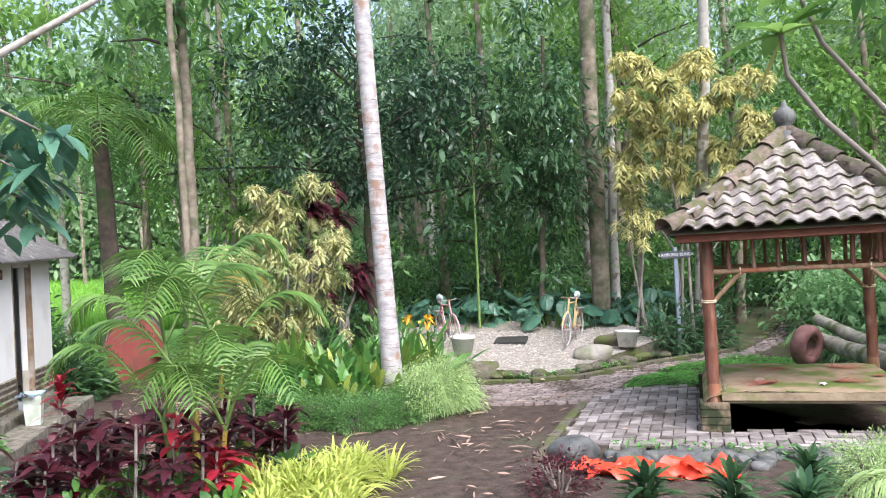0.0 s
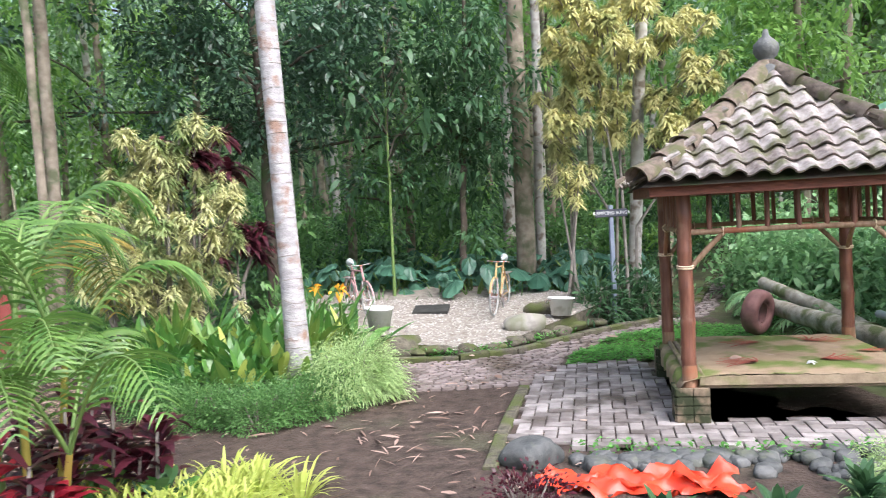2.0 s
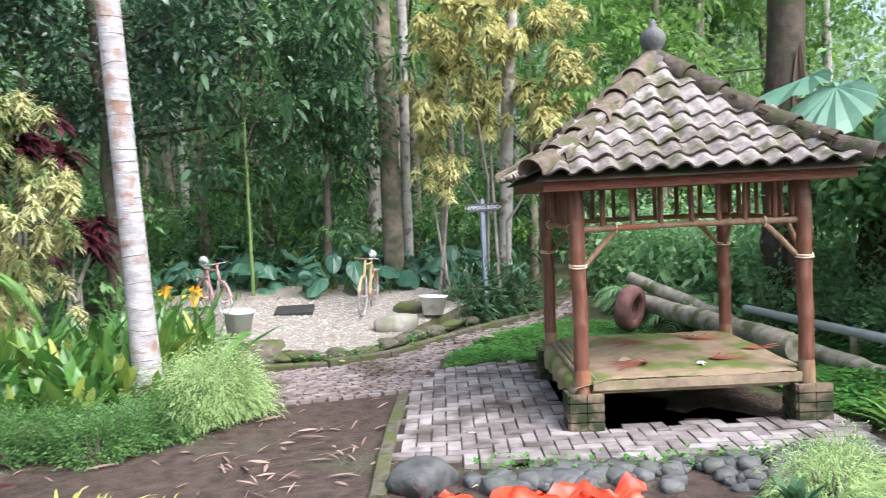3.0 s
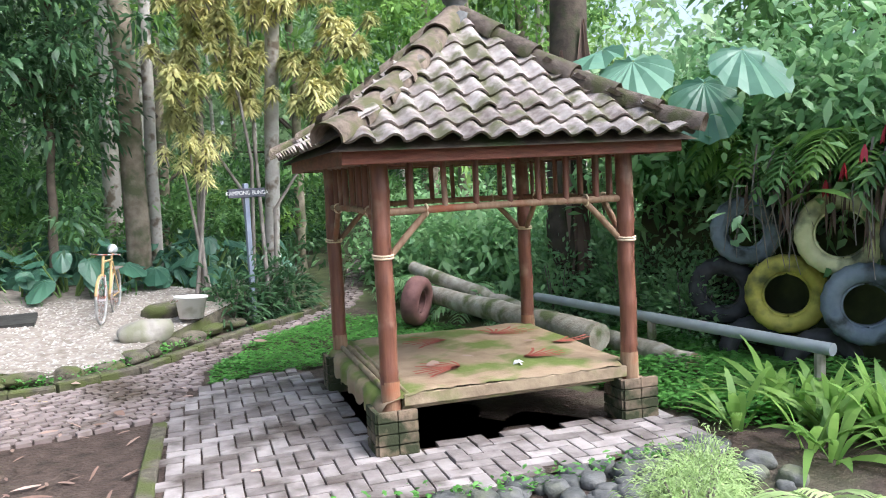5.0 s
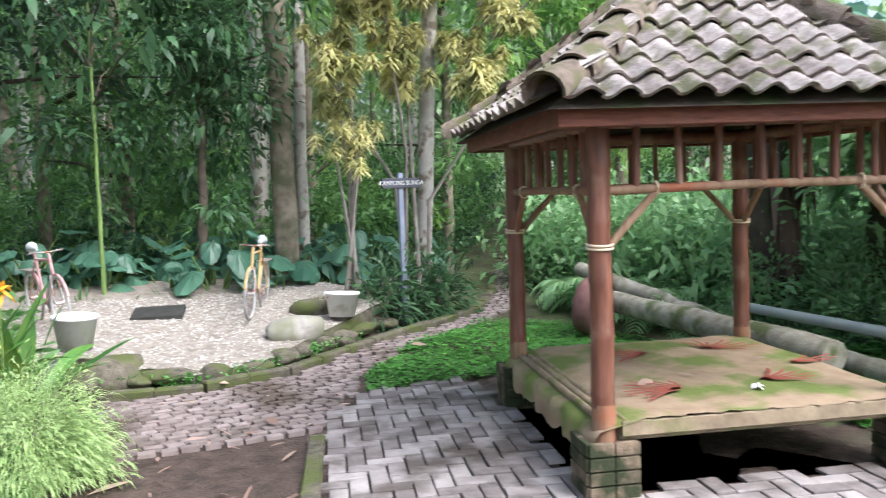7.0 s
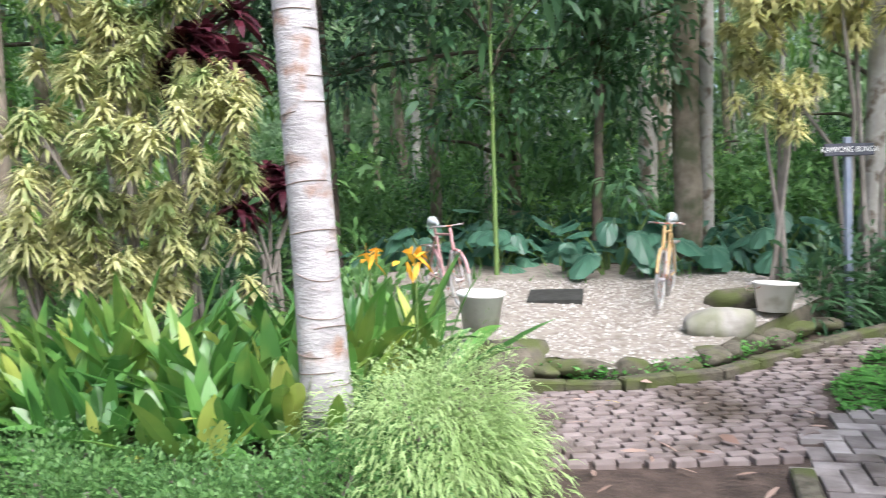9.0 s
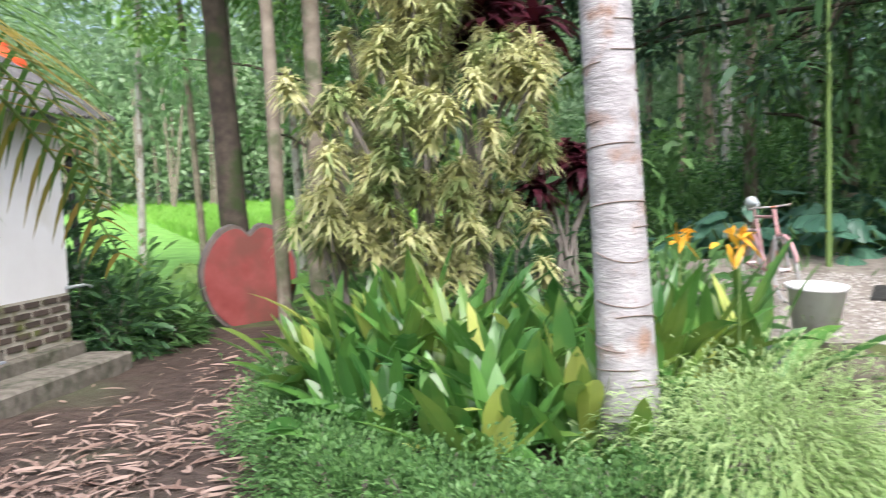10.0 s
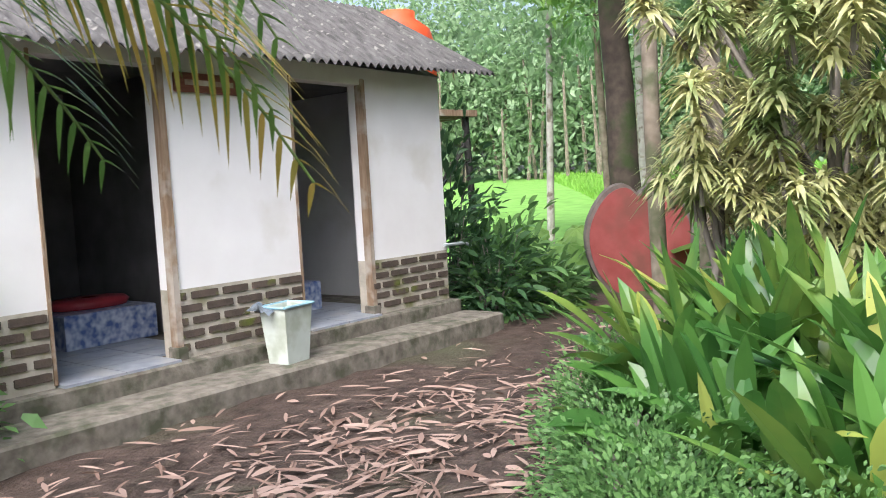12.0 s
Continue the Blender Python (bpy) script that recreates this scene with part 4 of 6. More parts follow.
def heart():
    h = thing("heart_bench_back", "large dusty red heart-shaped board with grey rim, standing on earth", "heart board", m=pose(-5.35, 12.55, float(ground_z(-5.35, 12.55)), 4, 0, 50))
    n = 72
    th = np.linspace(0, 2 * np.pi, n, endpoint=False)
    up = (th - np.pi / 2 + np.pi) % (2 * np.pi) - np.pi
    r = 0.55 * (1 + 0.06 * np.exp(-(((np.abs(up) - 0.5) / 0.35) ** 2)) - 0.22 * np.exp(-((up / 0.16) ** 2)))
    x, z = r * np.cos(th), 0.58 + r * np.sin(th) * np.where(np.sin(th) < 0, 1.25, 1.0)
    for nm, sc, y0, y1, m_, lb in (("rim", 1.0, 0.0, 0.14, M_heartedge, "grey weathered rim"), ("face", 0.93, -0.02, -0.001, M_heart, "dusty red painted face")):
        cz = 0.55
        v = [(a * sc, yy, cz + (b - cz) * sc) for yy in (y0, y1) for a, b in zip(x, z)]
        v += [(0, y0, cz), (0, y1, cz)]
        f = [(i, (i + 1) % n, n + (i + 1) % n, n + i) for i in range(n)] + [(i, 2 * n, (i + 1) % n, (i + 1) % n) for i in range(n)] + [(n + i, n + (i + 1) % n, 2 * n + 1, 2 * n + 1) for i in range(n)]
        part(nm, Geo().add(v, f), m_, h, lb)


heart()

# ---------- tyres, logs, pipe ----------


def tyre(m, material, label, r=0.3, w=0.1):
    t = thing("tyre", label, "tyre", "painted tyres", m=m)
    n, k = 40, 12
    v, f = [], []
    for i in range(n):
        a = i * 2 * math.pi / n
        for j in range(k):
            q = j * 2 * math.pi / k
            rr = r - 0.072 + 0.072 * math.copysign(abs(math.cos(q)) ** 0.7, math.cos(q)) + (0.008 * (i % 2) if abs(q) < 0.8 or q > 5.5 else 0)
            v.append((rr * math.cos(a), w * math.copysign(abs(math.sin(q)) ** 0.7, math.sin(q)), rr * math.sin(a)))
    f = [(i * k + j, ((i + 1) % n) * k + j, ((i + 1) % n) * k + (j + 1) % k, i * k + (j + 1) % k) for i in range(n) for j in range(k)]
    part("rubber", Geo().add(v, f), material, t, smooth=True)
    th = np.linspace(0, 2 * np.pi, 41)
    part("bead", Geo().tube([((r - 0.142) * np.cos(a), -w * 0.5, (r - 0.142) * np.sin(a)) for a in th], 0.012, 6, False), material, t, smooth=True)
    return t


for y, z, m_, lb, r_ in ((6.38, 1.08, M_tyreblue, "blue-grey painted tyre in a stacked wall", 0.29), (6.01, 0.57, M_tyreyel, "mossy yellow painted tyre in a stacked wall", 0.32), (5.55, 1.08, M_tyrepale, "pale yellow painted tyre with hanging roots", 0.33), (6.62, 0.55, M_tyreblk, "dark tyre in a stacked wall", 0.29), (5.36, 0.55, M_tyreblue, "blue-grey painted tyre in a stacked wall", 0.31), (4.92, 1.05, M_tyreblk, "dark tyre in a stacked wall", 0.3), (4.72, 0.5, M_tyreyel, "mossy yellow painted tyre in a stacked wall", 0.31), (6.3, 0.05, M_tyreblk, "half-buried dark tyre in bank", 0.3), (5.7, 0.02, M_tyreblk, "half-buried dark tyre in bank", 0.3)):
    tyre(pose(6.05, y, z, 4, 0, -58), m_, lb, r_)
tyre(pose(4.75, 9.62, 0.32, 8, 0, 35), M_tyrered, "dull red painted tyre beside logs", 0.27)


def earth_bank():
    g = Geo()
    xs = np.linspace(3.4, 8.2, 24)
    n = 30
    v = []
    for i in range(25):
        s = -1.2 + 5.2 * i / 24
        for j in range(n):
            q = j / (n - 1)
            d = 0.25 + 3.0 * q
            z = 1.75 * min(1, (q * 5)) ** 0.6 + 0.15 * math.sin(s * 3 + q * 9)
            bx, by = 6.05 + 0.53 * (-(s - 1.2)) * 1.0, 5.2 + 0.848 * (s - 0.2)
            v.append((6.15 + d * 0.848 - 0.0 * s, 3.9 + s + d * 0.3, z - 0.2))
    f = [(i * n + j, i * n + j + 1, (i + 1) * n + j + 1, (i + 1) * n + j) for i in range(24) for j in range(n - 1)]
    g.add(v, f)
    tagged(part("earth_bank", g, M_forest, smooth=True), "dark overgrown earth bank behind stacked tyres", "bank", kind="structure")


earth_bank()


def log(a, b, r0, r1, label, seed=1):
    a, b = np.array(a, float), np.array(b, float)
    s = np.linspace(0, 1, 14)
    rr = np.random.default_rng(seed)
    pts = a + (b - a) * s[:, None] + rr.normal(0, 0.008, (14, 3))
    l = thing("log", label, "log", "felled logs")
    part("bark", Geo().tube(pts, r0 + (r1 - r0) * s + rr.normal(0, 0.004, 14), 14), M_log, l, smooth=True)
    for e, p, r in ((0, a, r0), (1, b, r1)):
        d = (b - a) / np.linalg.norm(b - a) * (-1 if e == 0 else 1)
        part("cut_end", Geo().tube([p, p + d * 0.006], r * 0.93, 14), M_jamb, l, "weathered cut end")


log((5.15, 10.3, 0.33), (4.95, 7.05, 0.24), 0.1, 0.125, "pale felled palm log lying beside the gazebo")
log((5.4, 10.7, 0.55), (5.55, 8.6, 0.16), 0.085, 0.09, "pale mossy log resting on a tyre", 2)
log((5.6, 8.9, 0.1), (5.25, 6.3, 0.08), 0.1, 0.09, "half-rotten log among ground cover", 3)
pp = thing("water_pipe", "long grey painted water pipe lying over the ground cover", "pipe")
part("pipe_length", Geo().tube([(5.6, 8.6, 0.36), (5.55, 7.0, 0.33)], 0.045, 12), M_pipe, pp, smooth=True)
part("pipe_length", Geo().tube([(5.55, 7.02, 0.33), (5.5, 5.3, 0.3)], 0.048, 12), M_pipe, pp, smooth=True)
part("pipe_support", Geo().tube([(5.55, 7.0, 0.0), (5.55, 7.0, 0.3)], 0.04, 8), M_log, pp)
part("pipe_support", Geo().tube([(5.5, 5.4, 0.0), (5.5, 5.4, 0.26)], 0.04, 8), M_log, pp)

# ---------- stones and tarpaulin by the pond ----------
rock(1.08, 5.66, 0.06, 0.21, 0.16, 0.15, 0, M_rock, "large smooth grey-green boulder at the paving corner", "stones edging the paving", 20)
rs = np.random.default_rng(11)
for i in range(170):
    u = rs.random()
    x = 1.35 + 2.6 * u + rs.normal(0, 0.08)
    y = 5.66 - 0.4 * u - abs(rs.normal(0, 0.1 + 0.25 * (u > 0.4))) - 0.06
    s = rs.uniform(0.035, 0.085)
    rock(x, y, s * 0.35, s * rs.uniform(0.9, 1.4), s, s * 0.8, rs.integers(5), M_rock, "dark rounded river stone edging the paving", "stones edging the paving", rs.uniform(0, 360))


def tarp():
    n, k = 40, 14
    v = []
    r = np.random.default_rng(2)
    for i in range(n + 1):
        for j in range(k + 1):
            u, w = i / n, j / k
            x = 1.04 + 1.1 * u + 0.06 * math.sin(w * 9)
            y = 5.3 - 0.3 * u - 0.3 * w + 0.05 * math.sin(u * 21)
            z = 0.025 + 0.03 * math.sin(u * 24 + w * 5) * math.sin(w * 7 + u * 5) + 0.07 * noise.noise(Vector((u * 9, w * 6, 1))) + 0.04 * noise.noise(Vector((u * 22, w * 14, 4))) + 0.05 * (1 - w)
            v.append((x, y, z))
    f = [(i * (k + 1) + j, (i + 1) * (k + 1) + j, (i + 1) * (k + 1) + j + 1, i * (k + 1) + j + 1) for i in range(n) for j in range(k)]
    tagged(part("tarpaulin", Geo().add(v, f), M_tarp, smooth=True), "crumpled orange tarpaulin lying among stones", "tarpaulin")


tarp()

# ---------- plants ----------


def tree(x, y, pts, r0, r1, bark, label, crown=None, name="tree", group=""):
    """Trunk along pts (dx, dy, z), tapered; crown: function that returns parts."""
    z0 = float(ground_z(x, y)) - 0.1
    t = thing(name, label, "tree", group, m=pose(x, y, z0))
    p = np.array(pts, float)
    s = np.linspace(0, 1, 14)
    k = np.linspace(0, 1, len(p))
    q = np.stack([np.interp(s, k, p[:, i]) for i in range(3)], 1)
    q[1:-1, :2] += rng.normal(0, r0 * 0.12, (12, 2))
    rad = r0 + (r1 - r0) * s
    rad[0] *= 1.25
    part("trunk", Geo().tube(q, rad, 12), bark, t, smooth=True)
    if crown:
        crown(t, q)
    return t


def clumps_crown(centre, spread, n_clump, n_leaf, size, width, material, droop=0.4, limb=M_barkd, limb_r=0.025, clump_r=0.35, seg=2):
    """A crown of leaf clumps on limbs."""

    def make(t, q):
        c = np.array(centre, float)
        pos = c + rng.normal(0, 1, (n_clump, 3)) * np.array(spread)
        pos[:, 2] = np.maximum(pos[:, 2], 0.4)
        for p in pos[:: max(1, n_clump // 9)]:
            k = int(np.argmin(np.abs(q[:, 2] - min(p[2] - 0.5, q[-1, 2]))))
            a = q[k]
            part("limb", Geo().tube([a, (a + p) / 2 + np.array([0, 0, 0.1]), p], [limb_r * 1.5, limb_r, limb_r * 0.4], 6), limb, t, smooth=True)
        cc = np.repeat(pos, n_leaf, 0) + rng.normal(0, clump_r * 0.5, (n_clump * n_leaf, 3))
        d = (cc - np.repeat(pos, n_leaf, 0)) / clump_r + 0.6 * unit(len(cc))
        L = size * rng.uniform(0.6, 1.3, len(cc))
        part("crown", Geo().blades(cc, d, L, L * width, droop, seg), material, t)

    return make


# the pale palm stem beside the path, with leaf scars
def palm_stem():
    z0 = 0.0
    t = thing("palm_tree", "tall straight palm with grey-white ringed trunk", "palm", m=pose(-0.58, 8.05, 0))
    zs = np.linspace(-0.1, 8.5, 60)
    xs = -0.033 * zs
    rad = 0.092 + 0.055 * np.exp(-np.clip(zs, 0, 9) / 0.5) * 0.6 + 0.035 * np.exp(-zs / 2.0) * 0.5
    tr = part("trunk", Geo().tube(np.stack([xs, 0 * zs, zs], 1), rad, 20), M_coco, t, smooth=True)
    z = 0.15
    while z < 4.5:
        r = float(np.interp(z, zs, rad)) + 0.003
        x = -0.033 * z
        th = np.linspace(0, 2 * np.pi, 19) + rng.uniform(0, 6)
        tilt = rng.normal(0, 0.02)
        part("leaf_scar", Geo().tube([(x + r * np.cos(a), r * np.sin(a), z + tilt * np.cos(a + 1)) for a in th[: rng.integers(5, 13)]], 0.0024, 5, False), M_cocoring, tr)
        z += rng.uniform(0.05, 0.1) * (1 + z * 0.22)
    for k in range(14):
        frond(t, (-0.28, 0, 8.4), k * 2.4 + 0.3, 2.4, 0.6 + 0.25 * math.sin(k * 3), L_palm, 0.7)


def frond(t, base, yaw, length, rise, material, leaf=0.4, n=34, droop=0.55, stalk=M_stem, width=0.028):
    """A feather frond: arching stalk with two ranks of leaflets."""
    s = np.linspace(0, 1, n)
    c, si = math.cos(yaw), math.sin(yaw)
    out = length * s * (1 - 0.15 * s)
    p = np.stack([base[0] + c * out, base[1] + si * out, base[2] + length * (rise * s - (droop + rise * 0.4) * s**2)], 1)
    st = part("frond_stalk", Geo().tube(p[::3], np.linspace(0.014, 0.003, len(p[::3])), 5), stalk, t, smooth=True)
    tang = np.gradient(p, axis=0)
    tang /= np.linalg.norm(tang, axis=1)[:, None]
    side = np.cross(tang, (0, 0, 1.0))
    side /= np.linalg.norm(side, axis=1)[:, None]
    k = np.arange(n)[4:]
    L = leaf * np.sin(np.clip(s[k] * 2.6 + 0.45, 0, np.pi)) + 0.06
    g = Geo()
    for sg in (-1, 1):
        d = side[k] * sg + tang[k] * 0.65 + np.array([0, 0, 0.25])
        g.blades(p[k], d + rng.normal(0, 0.05, d.shape), L, width, 0.55, 4, wide_at=0.3, side=np.cross(d, np.cross(tang[k], d)) * 0 + tang[k] + np.array([0, 0, 0.3]))
    part("frond_blade", g, material, st)


palm_stem()


def areca(x, y, label, stems, seed):
    r = np.random.default_rng(seed)
    t = thing("areca_palm", label, "palm", m=pose(*on(x, y)))
    for i in range(stems):
        a = r.uniform(0, 6.28)
        bx, by, h = 0.18 * math.cos(a), 0.18 * math.sin(a), r.uniform(0.35, 0.9)
        part("cane", Geo().tube([(bx, by, -0.05), (bx * 1.5, by * 1.5, h)], [0.03, 0.018], 8), L_palmy if i % 2 else M_stem, t, smooth=True)
        for k in range(3):
            frond(t, (bx * 1.5, by * 1.5, h), r.uniform(0, 6.28), r.uniform(0.9, 1.35), r.uniform(0.9, 1.5), L_palmy if r.random() < 0.15 else L_palm, 0.36, 32, 0.6)
    return t


def tall_areca():
    t = thing("areca_palm", "feathery green areca palm clump with yellowing canes", "palm", m=pose(*on(-1.85, 5.0)))
    r = np.random.default_rng(4)
    for i, (bx, by, h) in enumerate(((0, 0, 1.3), (0.12, 0.08, 0.95), (-0.14, 0.05, 1.15), (0.05, -0.12, 0.7), (-0.1, -0.12, 0.6), (0.16, -0.05, 0.5))):
        part("cane", Geo().tube([(bx, by, -0.05), (bx * 1.6, by * 1.6, h)], [0.032, 0.018], 8), L_palmy if i % 2 else M_stem, t, smooth=True)
        for k in range(3):
            yaw = 2.1 * k + 0.35 * i + r.uniform(-0.4, 0.4)
            frond(t, (bx * 1.6, by * 1.6, h), yaw, r.uniform(0.75, 1.0), r.uniform(1.5, 2.3), L_palm, 0.32, 30, 0.85, width=0.022)
    for yaw, ln, rise, m_ in ((1.5, 1.85, 0.62, L_palm), (1.62, 2.0, 0.78, L_palm), (1.85, 1.7, 0.55, L_palm), (1.55, 2.0, 0.5, L_palmy), (2.3, 1.6, 0.8, L_palm)):
        frond(t, (0, 0, 1.3), yaw, ln, rise + 0.35, m_, 0.42, 40, 0.62, width=0.02)


tall_areca()


def tuft(x, y, z, n, length, width, material, label, category, spread=0.1, rise=(0.4, 1.2), droop=0.45, name="plant", group="", seg=5, wide_at=0.4, rnd=None):
    """Leaves that spring from one base."""
    r = rnd or rng
    t = thing(name, label, category, group, m=pose(x, y, z))
    a = r.uniform(0, 6.28, n)
    e = r.uniform(*rise, n)
    d = np.stack([np.cos(a) * np.cos(e), np.sin(a) * np.cos(e), np.sin(e)], 1)
    c = np.stack([np.cos(a) * spread * r.random(n), np.sin(a) * spread * r.random(n), np.zeros(n)], 1)
    sd = np.stack([-np.sin(a), np.cos(a), 0.2 * r.normal(size=n)], 1)
    part("foliage", Geo().blades(c, d, length * r.uniform(0.6, 1.2, n), width * r.uniform(0.8, 1.2, n), droop, seg, wide_at=wide_at, side=sd), material, t)
    return t


def broad_clump():
    """Clump of broad arching sword leaves, each plant a thing."""
    r = np.random.default_rng(21)
    for i in range(96):
        x, y = r.uniform(-2.5, -0.05), r.uniform(7.75, 9.3)
        if math.hypot(x + 0.56, y - 8.1) < 0.2 or x < 0.05 - 0.85 * (y - 5.78) or (x > -0.3 and y < 8.5):
            continue
        t = thing("spider_lily", "clump of broad glossy green sword leaves, some yellowing", "plant", "broad-leaved clumps", m=pose(*on(x, y)))
        n = 9
        a = r.uniform(0, 6.28, n)
        e = r.uniform(0.75, 1.45, n)
        d = np.stack([np.cos(a) * np.cos(e), np.sin(a) * np.cos(e), np.sin(e)], 1)
        L = r.uniform(0.5, 0.85, n) * (0.92 + 0.4 * (y - 7.75))
        for k in range(n):
            mk_ = L_lime if r.random() < 0.07 else L_sword
            w = r.uniform(0.075, 0.115)
            side = np.array([[-math.sin(a[k]), math.cos(a[k]), r.normal(0, 0.35)]])
            part("leaf", Geo().blades([(0.02 * math.cos(a[k]), 0.02 * math.sin(a[k]), 0)], [d[k]], L[k], w, r.uniform(0.2, 0.55), 7, wide_at=0.58, side=side, fold=0.18), mk_, t)


broad_clump()


def shrub(x, y, z, rx, ry, rz, n, size, width, material, label, name="shrub", category="shrub", group="", seg=2, droop=0.3, stems=6, stem_mat=M_twig, hollow=0.5):
    t = thing(name, label, category, group, m=pose(x, y, z))
    u = unit(n)
    u[:, 2] = np.abs(u[:, 2])
    rad = (hollow + (1 - hollow) * rng.random(n) ** 0.5) * (1 + 0.25 * np.sin(u[:, 0] * 5 + x) * np.sin(u[:, 1] * 4 + y) + 0.15 * rng.normal(size=n))
    c = u * rad[:, None] * np.array([rx, ry, rz])
    d = u + 0.5 * unit(n)
    L = size * rng.uniform(0.6, 1.3, n)
    part("foliage", Geo().blades(c, d, L, L * width, droop, seg), material, t)
    g = None
    for i in range(stems):
        a = rng.uniform(0, 6.28)
        part("stem", Geo().tube([(0.08 * rx * math.cos(a), 0.08 * ry * math.sin(a), -0.05), (0.5 * rx * math.cos(a), 0.5 * ry * math.sin(a), rz * 0.75)], [0.012, 0.005], 5), stem_mat, t)
    return t


# feathery fern bush beside the path and the low fine shrubs before the lilies
shrub(-0.1, 7.9, 0.08, 0.5, 0.46, 0.5, 15000, 0.065, 0.13, L_fern, "rounded bush of feathery fresh green asparagus fern", "asparagus_fern", "fern", droop=0.7)
for x, y, r_ in ((-0.6, 7.45, 0.42), (-1.2, 7.5, 0.42), (-1.75, 7.75, 0.4), (-2.2, 8.2, 0.36), (-0.35, 7.6, 0.35), (-0.9, 7.25, 0.36), (-1.5, 7.45, 0.34), (-2.45, 8.7, 0.3)):
    shrub(x, y, float(ground_z(x, y)), r_, r_ * 0.85, 0.32, 5200, 0.03, 0.45, L_mid, "low fine-leaved dark green edging shrub", "edging_shrub", group="low edging shrubs")


def song_plant(x, y, h, spread, n_head, material, label, leaf=0.2, stems=9, seed=1, name="dracaena", lo=0.5, per=46, width=0.17):
    """Many-stemmed dracaena: thin canes each ending in rosettes of strap leaves."""
    r = np.random.default_rng(seed)
    t = thing(name, label, "shrub", m=pose(*on(x, y)))
    heads = []
    if n_head >= 100:
        m = n_head // 9
        for i in range(m):
            a, q = i * 2.4 + r.uniform(-0.3, 0.3), r.random() ** 0.5
            zz = lo + (h - lo) * (i + 0.5) / m
            w = spread * (0.5 + 0.6 * math.sin(min(1, (zz - lo * 0.6) / (h - lo * 0.6)) * 2.7)) * q
            k = np.stack([r.normal(0, 0.16, 9), r.normal(0, 0.16, 9), r.normal(0, 0.09, 9)], 1)
            heads += [(w * math.cos(a) + p[0], w * math.sin(a) + p[1], zz + p[2]) for p in k]
        n_head = len(heads)
    for i in range(0 if heads else n_head):
        a, q = r.uniform(0, 6.28), r.random() ** 0.6
        zz = lo + (h - lo) * r.random() ** 0.85
        w = spread * (0.45 + 0.7 * math.sin(min(1, zz / h) * 2.6)) * q * (1 + 0.35 * math.sin(3 * a + zz * 4))
        heads.append((w * math.cos(a), w * math.sin(a), zz))
    for i in range(stems):
        a = 6.28 * i / stems
        p = heads[i * (n_head // stems)]
        part("cane", Geo().tube([(0.15 * math.cos(a), 0.15 * math.sin(a), -0.05), (p[0] * 0.2, p[1] * 0.2, p[2] * 0.55), p], [0.03, 0.022, 0.012], 6), M_twig, t, smooth=True)
    hp = np.array(heads)
    par = hp * np.array([0.85, 0.85, 1]) - np.array([0, 0, 0.2])
    g = Geo()
    for a, b in zip(par, hp):
        g.tube([a, b], [0.012, 0.009], 5, False)
    tagged(part("branchwork", g, M_twig, t), kind="stuff")
    c = np.repeat(hp, per, 0)
    c[:, 2] += r.uniform(-0.1, 0.04, len(c))
    a = r.uniform(0, 6.28, len(c))
    e = r.uniform(-0.25, 1.15, len(c))
    d = np.stack([np.cos(a) * np.cos(e), np.sin(a) * np.cos(e), np.sin(e)], 1)
    L = leaf * r.uniform(0.7, 1.2, len(c))
    part("foliage", Geo().blades(c, d, L, L * width, 0.6, 3, side=np.stack([-np.sin(a), np.cos(a), 0 * a], 1)), material, t)
    return t


song_plant(-2.15, 9.9, 2.75, 0.7, 200, L_cream, "tall yellow-cream variegated dracaena shrub", 0.15, 7, 3, lo=0.7, per=110, width=0.17)
song_plant(-2.7, 9.75, 1.3, 0.3, 16, L_cream, "low branch of cream variegated dracaena", 0.2, 3, 8, lo=0.95, per=100, width=0.115)
song_plant(3.9, 11.9, 4.75, 1.3, 240, L_yellow, "tall yellow-leaved dracaena tree with thin pale stems", 0.15, 4, 5, lo=2.5, per=170, width=0.2)
song_plant(3.1, 11.8, 2.35, 0.4, 14, L_yellow, "smaller yellow-leaved dracaena beside the kerb", 0.15, 4, 6, lo=1.7, per=120, width=0.13)
song_plant(-1.75, 12.5, 1.7, 0.45, 14, L_burg, "burgundy cordyline shrub among the trees", 0.3, 6, 7, name="cordyline", lo=1.2, width=0.28)
song_plant(-2.0, 10.6, 3.0, 0.5, 9, L_burg, "tall burgundy cordyline with long leaves", 0.34, 5, 17, name="cordyline", lo=1.8, width=0.25)

# yellow flowers among the lilies
for x, y in ((-0.5, 9.35), (-0.2, 8.8)):
    f_ = thing("flower", "orange-yellow flower head on a thin stalk", "flower", "flowers among sword leaves", m=pose(*on(x, y)))
    part("stalk", Geo().tube([(0, 0, 0), (0.02, 0, 0.9)], 0.006, 5), M_stem, f_)
    part("bloom", Geo().blades(np.tile((0.02, 0, 0.9), (16, 1)) + rng.normal(0, 0.03, (16, 3)), unit(16) + np.array((0, 0, 0.3)), 0.1, 0.035, 0.3, 3), L_orange, f_)

# lime grass mound, croton and cordyline bed at the start
r5 = np.random.default_rng(31)
for i in range(60):
    x, y = -0.98 + r5.normal(0, 0.24), 4.85 + r5.normal(0, 0.42)
    tuft(x, y, float(ground_z(x, y)), 55, 0.5, 0.02, L_lime, "bright lime-yellow grassy tuft", "grass plant", 0.07, (0.5, 1.4), 0.5, "lime_grass", "lime-yellow tufts", rnd=r5)
